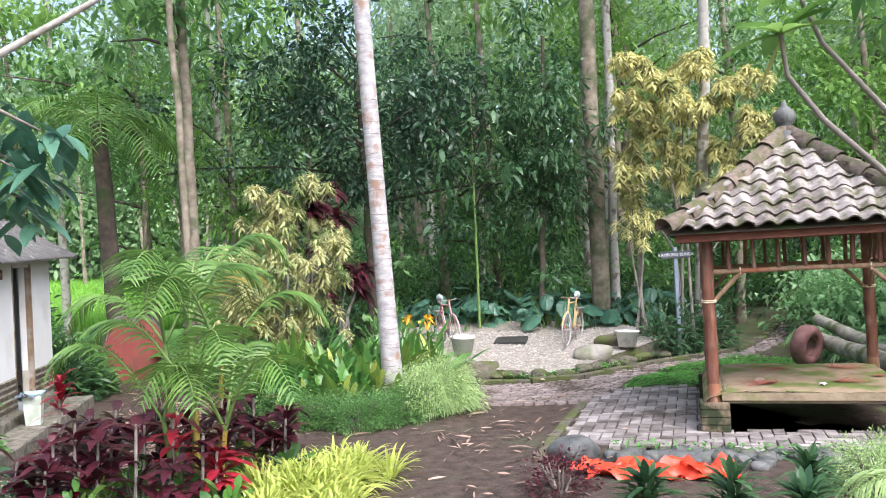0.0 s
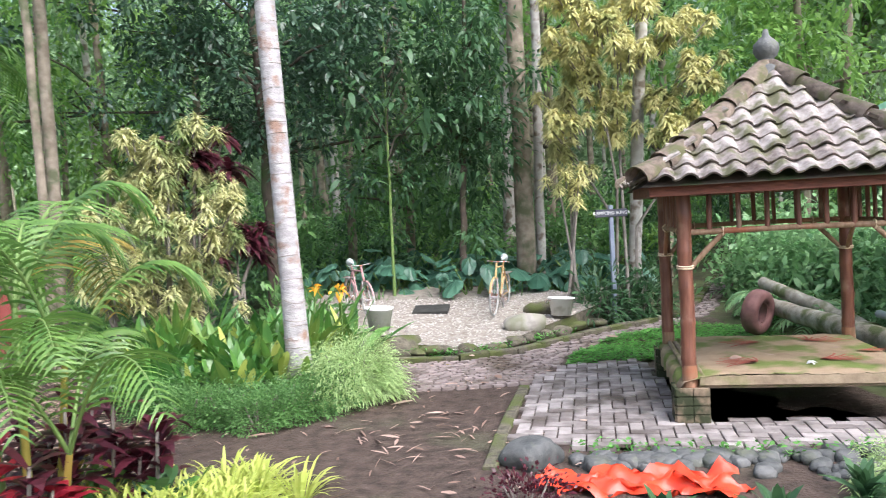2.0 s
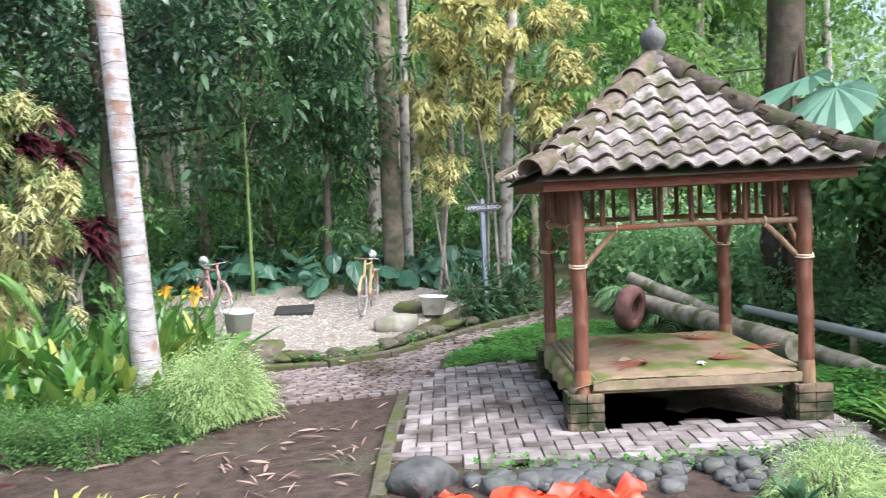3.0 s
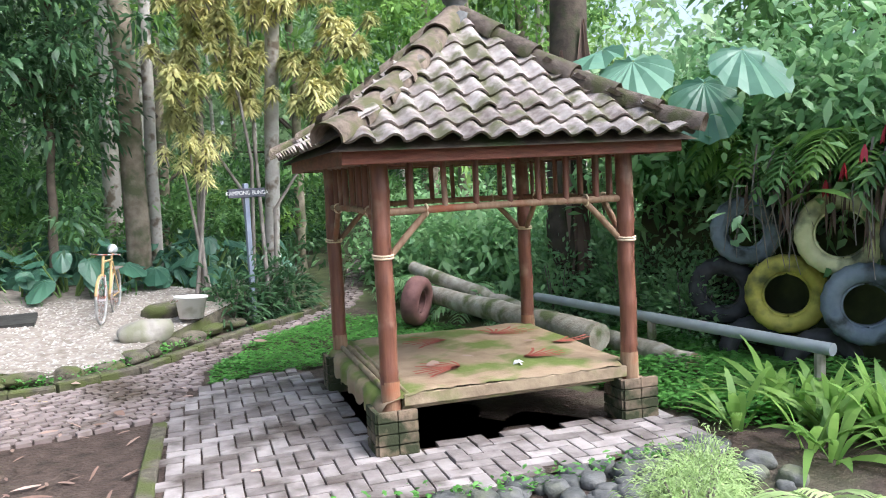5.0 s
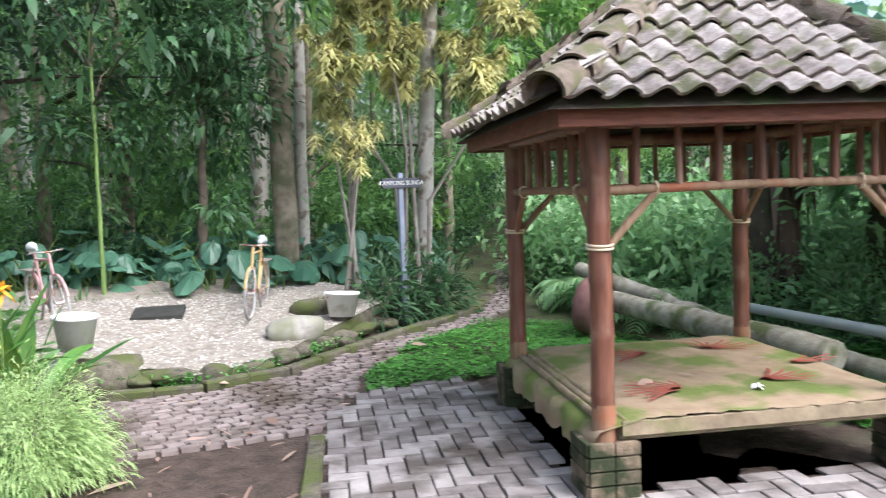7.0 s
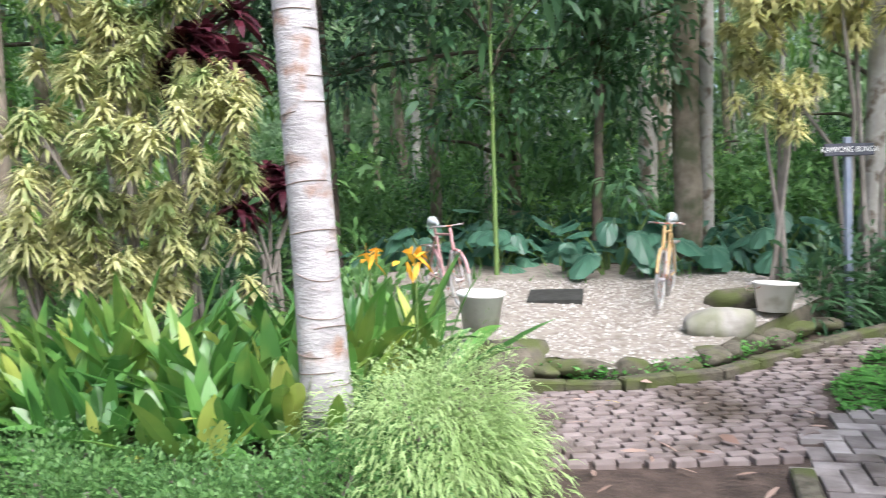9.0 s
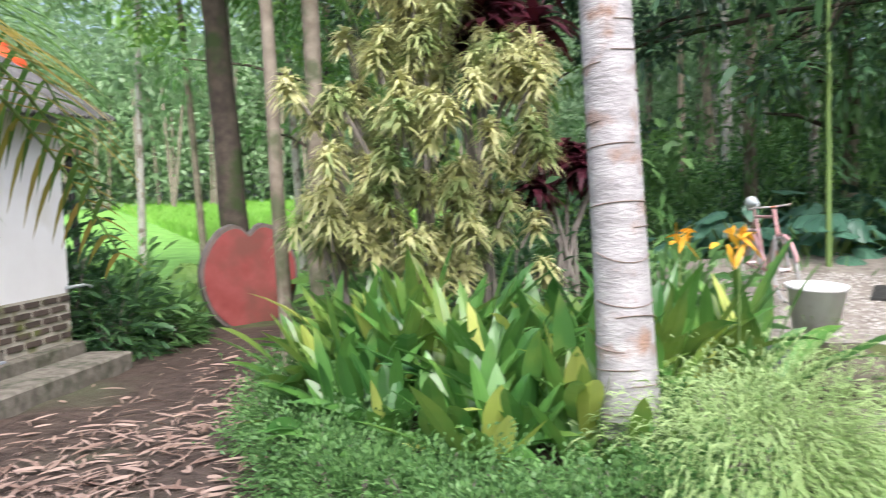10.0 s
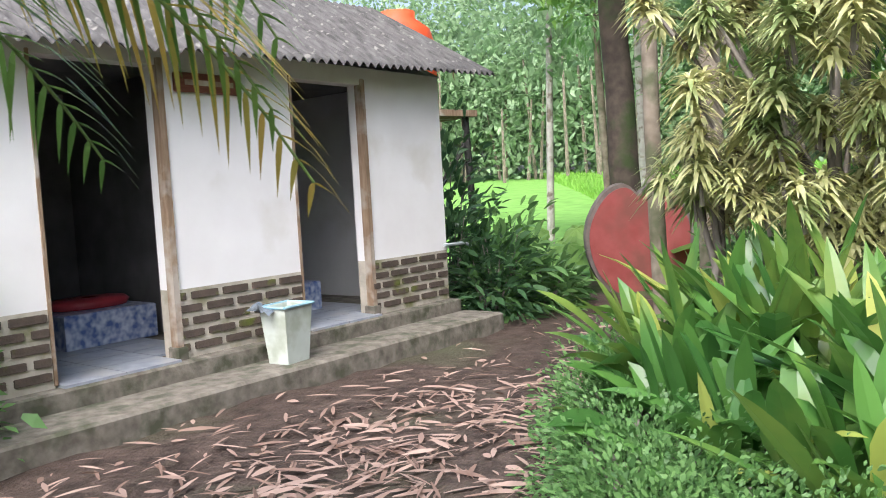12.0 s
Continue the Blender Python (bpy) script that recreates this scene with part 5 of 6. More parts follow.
for i in range(34):
    x, y = r5.uniform(-3.1, -1.15), r5.uniform(4.2, 5.9)
    h = r5.uniform(0.35, 0.75)
    t = thing("cordyline", "dark burgundy cordyline with crimson young leaves", "plant", "burgundy cordylines", m=pose(*on(x, y)))
    part("cane", Geo().tube([(0, 0, -0.05), (0.03, 0.02, h)], [0.014, 0.01], 6), M_twig, t)
    n = 22
    a = r5.uniform(0, 6.28, n)
    e = r5.uniform(0.1, 1.2, n)
    d = np.stack([np.cos(a) * np.cos(e), np.sin(a) * np.cos(e), np.sin(e)], 1)
    c = np.stack([0.03 + 0 * a, 0.02 + 0 * a, h * r5.uniform(0.35, 1.0, n)], 1)
    mt = L_burg if i % 10 else L_red
    part("foliage", Geo().blades(c, d, r5.uniform(0.2, 0.36, n), 0.085, 0.5, 4, side=np.stack([-np.sin(a), np.cos(a), 0 * a], 1)), mt, t)
for i in range(14):
    x, y = r5.uniform(-3.3, -1.0), r5.uniform(4.0, 5.6)
    shrub(x, y, float(ground_z(x, y)), 0.2, 0.2, 0.25, 60, 0.14, 0.45, L_sword if i % 2 else L_dark, "low green broad-leaved bedding plant", "bedding_plant", "plant", "low bedding plants", seg=3, stems=2)

for x, y, m_ in ((-1.95, 6.0, L_light), (-2.05, 6.15, L_palmy), (-1.7, 6.05, L_lime)):
    tuft(x, y, float(ground_z(x, y)), 12, 0.42, 0.05, m_, "bright croton with long yellow-green leaves", "plant", 0.06, (0.7, 1.4), 0.35, "croton", "crotons by the house path", rnd=r5)

# plants in front of the stones
for x, y, s in ((1.25, 3.75, 0.46), (1.72, 3.65, 0.46), (2.25, 3.85, 0.46), (2.0, 3.3, 0.44)):
    t = thing("dracaena", "dark green compact dracaena rosette", "plant", "dark rosettes by the stones", m=pose(*on(x, y)))
    n = 70
    a = r5.uniform(0, 6.28, n)
    e = r5.uniform(0.3, 1.45, n)
    d = np.stack([np.cos(a) * np.cos(e), np.sin(a) * np.cos(e), np.sin(e)], 1)
    part("foliage", Geo().blades(np.stack([0 * a, 0 * a, r5.uniform(0.08, 0.34, n)], 1), d, s * 0.6, 0.05, 0.35, 4, side=np.stack([-np.sin(a), np.cos(a), 0 * a], 1)), L_dark, t)
    part("stem", Geo().tube([(0, 0, -0.05), (0, 0, 0.34)], 0.018, 6), M_twig, t)
shrub(0.85, 4.75, 0.0, 0.26, 0.24, 0.26, 900, 0.035, 0.5, L_burg, "small reddish fine-leaved shrub", "red_shrub")
for x, y in ((1.5, 3.6), (1.0, 3.6), (2.6, 3.6), (2.0, 3.5)):
    tuft(x, y, 0.0, 60, 0.36, 0.02, L_lime, "striped pale green grassy tuft", "grass plant", 0.06, (0.4, 1.3), 0.55, "grass_tuft", "pale grassy tufts", rnd=r5)
shrub(2.95, 4.45, 0.0, 0.3, 0.28, 0.34, 3500, 0.06, 0.14, L_fern, "light green feathery fern bush by the stones", "asparagus_fern", "fern", droop=0.7)
shrub(3.35, 4.75, 0.0, 0.26, 0.24, 0.24, 2600, 0.06, 0.14, L_fern, "light green feathery fern bush by the paving", "asparagus_fern", "fern", droop=0.7)
yp = thing("young_palm", "young palm with pale arching fronds by the stones", "palm", m=pose(3.0, 3.75, 0))
for yaw_ in (1.2, 2.3, 3.0, 0.3):
    frond(yp, (0, 0, 0.1), yaw_, 0.75, 0.95, L_fern, 0.2, 28, 0.7, width=0.016)
for i in range(9):
    x, y = r5.uniform(4.3, 5.3), r5.uniform(4.0, 5.3)
    tuft(x, y, 0.0, 12, 0.75, 0.06, L_light, "long arching light green strap leaves", "plant", 0.08, (0.6, 1.4), 0.4, "ginger_plant", "strap-leaved plants", rnd=r5)

# ground cover patch
def cover(poly, n, size, h, label):
    p = np.array(poly)
    x, y = rng.uniform(p[:, 0].min(), p[:, 0].max(), n), rng.uniform(p[:, 1].min(), p[:, 1].max(), n)
    k = inside(poly, x, y)
    x, y = x[k], y[k]
    z = ground_z(x, y) + h * rng.random(len(x)) * (0.6 + 0.4 * np.sin(x * 4) * np.sin(y * 3.3))
    a = rng.uniform(0, 6.28, len(x))
    d = np.stack([np.cos(a), np.sin(a), rng.uniform(0.1, 0.8, len(x))], 1)
    t = thing("ground_cover", label, "ground cover")
    tagged(t, kind="stuff")
    L = size * rng.uniform(0.7, 1.3, len(x))
    part("foliage", Geo().blades(np.stack([x, y, z], 1), d, L, L * 0.75, 0.3, 2, side=np.stack([-np.sin(a), np.cos(a), 0 * a], 1)), L_cover, t)


cover([(2.15, 8.75), (2.35, 9.35), (3.1, 10.25), (4.3, 11.0), (5.0, 10.6), (5.2, 9.0), (4.9, 8.4), (4.0, 8.6), (3.0, 8.75)], 16000, 0.045, 0.09, "patch of small bright green ground cover leaves")
cover([(4.3, 6.0), (4.5, 7.2), (5.2, 8.4), (6.0, 8.4), (6.0, 5.2), (5.0, 4.8), (4.3, 5.2)], 16000, 0.05, 0.18, "spreading green ground cover beside the pipe")


for pts_, n_, lb_ in (([(0.2, 9.95), (0.75, 10.0), (1.05, 9.72), (1.75, 9.95), (2.2, 10.4), (2.75, 10.85)], 1500, "small weeds and moss along the terrace edge"), ([(1.4, 5.75), (2.4, 5.35), (3.6, 5.1)], 420, "small green weeds among the stones")):
    pq = np.array(pts_)
    u_ = rng.random(n_) * (len(pq) - 1)
    i_ = u_.astype(int)
    xy = pq[i_] + (pq[i_ + 1] - pq[i_]) * (u_ - i_)[:, None] + rng.normal(0, 0.06, (n_, 2))
    a_ = rng.uniform(0, 6.28, n_)
    t_ = thing("weeds", lb_, "weeds")
    tagged(t_, kind="stuff")
    part("foliage", Geo().blades(np.c_[xy, rng.uniform(0.02, 0.12, n_)], np.stack([np.cos(a_), np.sin(a_), rng.uniform(0.2, 1, n_)], 1), rng.uniform(0.02, 0.06, n_), 0.025, 0.3, 2), L_cover, t_)

# taro leaves behind the terrace
def heart_leaf(g, c, yaw, size, tilt):
    """Heart-shaped blade with raised ribs and a wavy margin."""
    n = 28 if size > 0.5 else 14
    t = np.linspace(0, 2 * np.pi, n, endpoint=False)
    m = pose(*c, 0, 0, 0) @ Matrix.Rotation(yaw, 4, "Z") @ Matrix.Rotation(tilt, 4, "X")
    v = []
    for k, rib in ((0.45, 0.014), (0.8, 0.022), (1.0, 0.03)):
        x = 0.5 * size * np.sin(t) * (1 - 0.25 * np.cos(t)) * k
        y = size * (0.35 - 0.65 * np.cos(t) + 0.18 * np.cos(2 * t)) * k
        z = -0.14 * size * (x / (0.5 * size)) ** 2 - 0.12 * size * (y / size) ** 2 + rib * size * np.where(np.arange(n) % 2, 1, -1)
        v.append(np.stack([x, y, z], 1))
    v = np.vstack(v + [np.zeros((1, 3))])
    v = v @ np.array(m.to_3x3()).T + np.array(m.translation)
    f = [(3 * n, i, (i + 1) % n, (i + 1) % n) for i in range(n)]
    f += [(k * n + i, k * n + n + i, k * n + n + (i + 1) % n, k * n + (i + 1) % n) for k in range(2) for i in range(n)]
    g.add(v, f)


def taro(x, y, n, h, size, label, seed, material=L_taro):
    r = np.random.default_rng(seed)
    t = thing("taro_plant", label, "plant", "large-leaved taro plants", m=pose(*on(x, y)))
    for i in range(n):
        a = r.uniform(0, 6.28)
        hh = h * r.uniform(0.55, 1.1)
        p = (0.45 * h * math.cos(a), 0.45 * h * math.sin(a), hh)
        part("stalk", Geo().tube([(0, 0, -0.05), (p[0] * 0.4, p[1] * 0.4, hh * 0.6), p], [0.018, 0.014, 0.008], 6), M_stem, t, smooth=True)
        g = Geo()
        heart_leaf(g, p, a - math.pi / 2, size * r.uniform(0.6, 1.25), r.uniform(-1.1, 0.0))
        part("leaf", g, material, t)


r6 = np.random.default_rng(41)
for i in range(46):
    taro(r6.uniform(-1.2, 4.2), r6.uniform(12.75, 14.6), 8, r6.uniform(0.6, 1.0), 0.27, "blue-green taro plant with large heart-shaped leaves", 100 + i)
gt = thing("giant_taro", "giant taro with huge grey-green leaves above the tyres", "plant", m=pose(6.75, 7.0, 0.8))
for px, py, pz, yw, sz, tl in ((-1.35, 0.0, 1.75, 1.9, 0.78, -0.55), (-1.1, 0.6, 1.95, 1.3, 0.8, -0.3), (-0.8, -0.3, 1.55, 2.3, 0.6, -0.7), (-0.9, -0.75, 1.75, 2.6, 0.6, -0.5), (-0.3, 0.9, 1.9, 0.9, 0.75, -0.6)):
    part("stalk", Geo().tube([(0, 0, -0.2), (px * 0.4, py * 0.4, pz * 0.6), (px, py, pz)], [0.04, 0.03, 0.015], 8), M_stem, gt, smooth=True)
    g = Geo()
    heart_leaf(g, (px, py, pz), yw, sz, tl)
    part("leaf", g, L_gtaro, gt)
hl = thing("heliconia", "heliconia with long bright green leaves and red flowers", "plant", m=pose(6.3, 5.3, 1.3))
for k in range(26):
    a, e = r6.uniform(1.6, 5.2), r6.uniform(0.3, 1.3)
    part("leaf", Geo().blades([(r6.normal(0, 0.3), r6.normal(0, 0.5), r6.uniform(-0.2, 0.5))], [(math.cos(a) * math.cos(e), math.sin(a) * math.cos(e), math.sin(e))], r6.uniform(0.5, 0.9), 0.16, 0.45, 6, wide_at=0.5, side=np.array([[-math.sin(a), math.cos(a), 0.1]])), L_light if k % 3 else L_sword, hl)
for k in range(4):
    part("flower", Geo().blades([(-0.75 + 0.1 * k, -0.35 + 0.2 * k, 0.55 - 0.12 * k)] * 5, [(0.3 * math.cos(q), 0.3 * math.sin(q), -1) for q in range(5)], 0.14, 0.03, 0.0, 3), L_red, hl, "hanging red flower")
for i in range(16):
    x, y = r6.uniform(5.8, 6.5), 6.75 + 0.15 * i + r6.normal(0, 0.1)
    shrub(x, y, float(ground_z(x, y)), 0.35, 0.35, r6.uniform(0.5, 1.05), 700, 0.075, 0.45, L_bank, "fine-leaved green bush at the foot of the bank", "bank_shrub", group="bushes by the bank", stems=4)
for i in range(9):
    x, y = r6.uniform(6.35, 6.75), 4.7 + 0.3 * i
    t = thing("fern", "arching broad green fern hanging over the tyres", "fern", "ferns over the tyres", m=pose(x, y, 1.72))
    for k in range(8):
        frond(t, (0, 0, 0), 1.9 + k * 0.36 + r6.uniform(-0.2, 0.2), r6.uniform(0.5, 0.85), r6.uniform(0.4, 1.0), L_mid if i % 3 else L_light, 0.22, 18, 0.7, width=0.05)
for i in range(8):
    x, y = r6.uniform(4.2, 5.2), r6.uniform(4.3, 5.4)
    tuft(x, y, 0.0, 14, 0.7, 0.055, L_light, "long arching light green strap leaves", "plant", 0.08, (0.5, 1.4), 0.45, "ginger_plant", "strap-leaved plants", rnd=r6)
for k in range(14):
    y = r6.uniform(5.0, 6.3)
    o = tagged(part("dead_leaf", Geo().blades(rng.normal(0, 0.03, (4, 3)), [(-0.1, 0.08 * q - 0.12, -1) for q in range(4)], r6.uniform(0.25, 0.5), 0.03, 0.0, 4), L_dead), "withered grey-brown leaf hanging over the tyres", "leaf", "dead leaves over the tyres")
    o.matrix_basis = pose(5.9, y, r6.uniform(1.3, 1.6))
hr = thing("hanging_roots", "dry brown roots hanging over the tyres", "roots")
for k in range(22):
    y = r6.uniform(4.9, 6.5)
    part("root", Geo().tube([(5.95, y, r6.uniform(1.35, 1.8)), (5.86 + r6.normal(0, 0.03), y + r6.normal(0, 0.05), 1.4), (5.84 + r6.normal(0, 0.03), y + r6.normal(0, 0.09), r6.uniform(0.7, 1.2))], [0.009, 0.007, 0.003], 5), M_twig, hr)
for i in range(5):
    x, y = 3.3 + 0.27 * i + r6.normal(0, 0.05), 11.5 + 0.12 * i
    shrub(x, y, float(ground_z(x, y)), 0.33, 0.3, 0.75, 330, 0.2, 0.2, L_dark, "dark green narrow-leaved shrub beside the kerb", "dracaena_shrub", group="dark shrubs by the kerb", seg=3, stems=5, droop=0.5)

for i in range(34):
    x, y = r6.uniform(5.7, 7.6), r6.uniform(8.9, 12.6)
    if abs(x - (5.3 + 0.6 * (y - 12))) < 0.5:
        continue
    t = thing("fern", "arching mid-green fern in the undergrowth", "fern", "ferns behind the gazebo", m=pose(*on(x, y)))
    for k in range(9):
        frond(t, (0, 0, 0.05), k * 0.7 + r6.uniform(0, 0.5), r6.uniform(0.6, 1.0), r6.uniform(0.7, 1.4), L_bank, 0.2, 22, 0.6, width=0.035)
for i in range(26):
    x, y = r6.uniform(-0.4, 3.2), r6.uniform(12.55, 12.95)
    tuft(x, y, float(ground_z(x, y)) + 0.05, 16, 0.6, 0.03, L_mid, "upright dark green grassy blades behind the terrace", "grass plant", 0.08, (1.0, 1.5), 0.25, "grass_clump", "grassy clumps behind the terrace", rnd=r6)
ct = thing("cordyline", "tall cordyline with bright crimson-pink leaves", "plant", m=pose(*on(-3.0, 5.2)))
part("cane", Geo().tube([(0, 0, -0.05), (0.03, 0.02, 0.95)], [0.016, 0.01], 6), M_twig, ct)
ca_ = r6.uniform(0, 6.28, 26)
ce_ = r6.uniform(0.1, 1.3, 26)
part("foliage", Geo().blades(np.stack([0.03 + 0 * ca_, 0.02 + 0 * ca_, r6.uniform(0.7, 0.97, 26)], 1), np.stack([np.cos(ca_) * np.cos(ce_), np.sin(ca_) * np.cos(ce_), np.sin(ce_)], 1), r6.uniform(0.16, 0.28, 26), 0.07, 0.5, 4, side=np.stack([-np.sin(ca_), np.cos(ca_), 0 * ca_], 1)), L_red, ct)

# ---------- trees ----------
tree(2.8, 13.5, ((0, 0, 0), (-0.02, 0, 4), (0.05, 0, 11)), 0.17, 0.12, M_bark, "tall straight tree with mottled brown trunk", clumps_crown((0, 0, 9.5), (1.3, 1.3, 0.8), 40, 70, 0.2, 0.4, L_mid))
tree(3.1, 13.9, ((0, 0, 0), (0.1, 0, 4), (0.15, 0, 10)), 0.09, 0.07, M_barkw, "slender pale-barked tree in the wood", clumps_crown((0, 0, 9), (1.0, 1.0, 0.8), 25, 60, 0.2, 0.4, L_mid))
tree(4.2, 12.3, ((0, 0, 0), (0.0, 0, 1), (0.3, 0, 5), (0.4, 0, 10)), 0.11, 0.08, M_barkw, "slender whitish tree trunk beside the path", clumps_crown((0.4, 0, 9), (1.0, 1.0, 0.8), 25, 60, 0.2, 0.4, L_mid))
tree(1.65, 13.2, ((0, 0, 0), (0.1, 0, 2), (0.3, 0, 5.6)), 0.07, 0.03, M_barkd, "young tree with hanging dark glossy leaves", clumps_crown((0.15, 0, 3.9), (0.5, 0.5, 1.1), 90, 60, 0.13, 0.42, L_dark, droop=0.5, clump_r=0.28, seg=3))
tree(-1.35, 14.0, ((0, 0, 0), (0, 0, 2), (-0.1, 0, 5.5)), 0.16, 0.07, M_barkd, "spreading tree with dense dark green crown", clumps_crown((0.0, -0.2, 4.4), (1.35, 0.9, 1.0), 110, 150, 0.12, 0.48, L_deep, droop=0.25, clump_r=0.32))
tree(0.55, 12.9, ((0, 0, 0), (0.02, 0, 2.4), (0.05, 0, 5.0)), 0.028, 0.012, M_stem, "thin green sapling with broad drooping leaves", clumps_crown((0.1, 0, 3.9), (0.42, 0.42, 0.75), 34, 12, 0.18, 0.5, L_dark, droop=0.6, limb_r=0.01, seg=3))
tree(-5.6, 12.9, ((0, 0, 0), (-0.12, 0, 1.2), (-0.25, 0, 3), (-0.33, 0, 4.6)), 0.18, 0.13, M_barkd, "palm with dark mossy trunk and drooping fronds", lambda t, q: [frond(t, (-0.33, 0, 4.6), i * 2.4, 2.1, 0.6 + 0.3 * math.sin(i * 2.1), L_palm, 0.6, 34, 0.8, width=0.035) for i in range(13)], name="palm_tree")
tree(-3.63, 10.5, ((0, 0, 0), (-0.02, 0, 1.2), (-0.06, 0, 4), (-0.2, 0, 8)), 0.062, 0.045, M_bark, "slender tree with grey lichened trunk", clumps_crown((0, 0, 7.5), (0.8, 0.8, 0.5), 14, 50, 0.25, 0.35, L_mid))
tree(-4.0, 11.7, ((0, 0, 0), (0.05, 0, 2), (0.0, 0, 7)), 0.1, 0.07, M_bark, "grey-brown tree trunk behind the dracaena", clumps_crown((0, 0, 6.5), (1.0, 1.0, 0.7), 20, 60, 0.22, 0.4, L_mid))
tree(6.35, 8.8, ((0, 0, 0), (-0.05, 0, 1.5), (0.1, 0, 4.5)), 0.24, 0.2, M_barkd, "dark banana-like trunk hung with dead leaves", clumps_crown((0, 0, 5.2), (0.7, 0.7, 0.4), 8, 24, 0.5, 0.35, L_mid))
for i in range(9):
    a = r6.uniform(0, 6.28)
    x, y = 6.35 + 0.27 * math.cos(a), 8.8 + 0.27 * math.sin(a)
    z = r6.uniform(1.3, 3.3)
    t = tagged(part("dead_leaf", Geo().blades([(0, 0, 0)] * 5, [(0.1 * math.cos(a + k), 0.1 * math.sin(a + k), -1) for k in range(5)], r6.uniform(0.7, 1.3), 0.09, 0.0, 4), L_dead), "withered brown leaf hanging on the trunk", "leaf", "dead leaves on the trunk")
    t.matrix_basis = pose(x, y, z)

for x_, y_, h_, cz_, sp_, n_, sz_, ml_, lb_ in (
    (-4.3, 15.2, 8, 3.6, (1.0, 0.8, 1.3), 60, 0.15, L_light, "leafy woodland tree with bright green foliage"),
    (-3.0, 16.8, 9, 5.4, (1.1, 0.9, 1.5), 60, 0.13, L_mid, "leafy woodland tree with green foliage"),
    (-6.6, 16.5, 9, 5.0, (1.2, 1.0, 1.4), 55, 0.15, L_mid, "leafy woodland tree with green foliage"),
    (-0.1, 17.0, 9, 5.6, (0.9, 0.9, 1.6), 55, 0.13, L_mid, "slender woodland tree with green foliage"),
    (1.0, 15.6, 7, 2.6, (0.8, 0.6, 0.8), 60, 0.13, L_mid, "low woodland tree with fine green foliage"),
    (3.9, 16.3, 9, 5.2, (0.9, 0.9, 1.5), 50, 0.14, L_light, "slender woodland tree with bright green foliage"),
    (5.8, 15.0, 8, 4.2, (0.9, 0.8, 1.4), 55, 0.14, L_mid, "leafy woodland tree with green foliage"),
    (8.4, 6.6, 7, 3.5, (0.7, 1.0, 0.7), 50, 0.2, L_mid, "leafy woodland tree behind the bank"),
    (8.3, 14.6, 8, 4.6, (1.0, 0.9, 1.4), 70, 0.2, L_light, "leafy woodland tree with bright green foliage"),
):
    tree(x_, y_, ((0, 0, 0), (0.08, 0, h_ * 0.4), (-0.1, 0, h_)), 0.1, 0.05, M_barkd if ml_ is L_dark else M_bark, lb_, clumps_crown((0, 0, cz_), sp_, n_, 60, sz_, 0.4, ml_, droop=0.4, clump_r=0.36), group="leafy woodland trees")

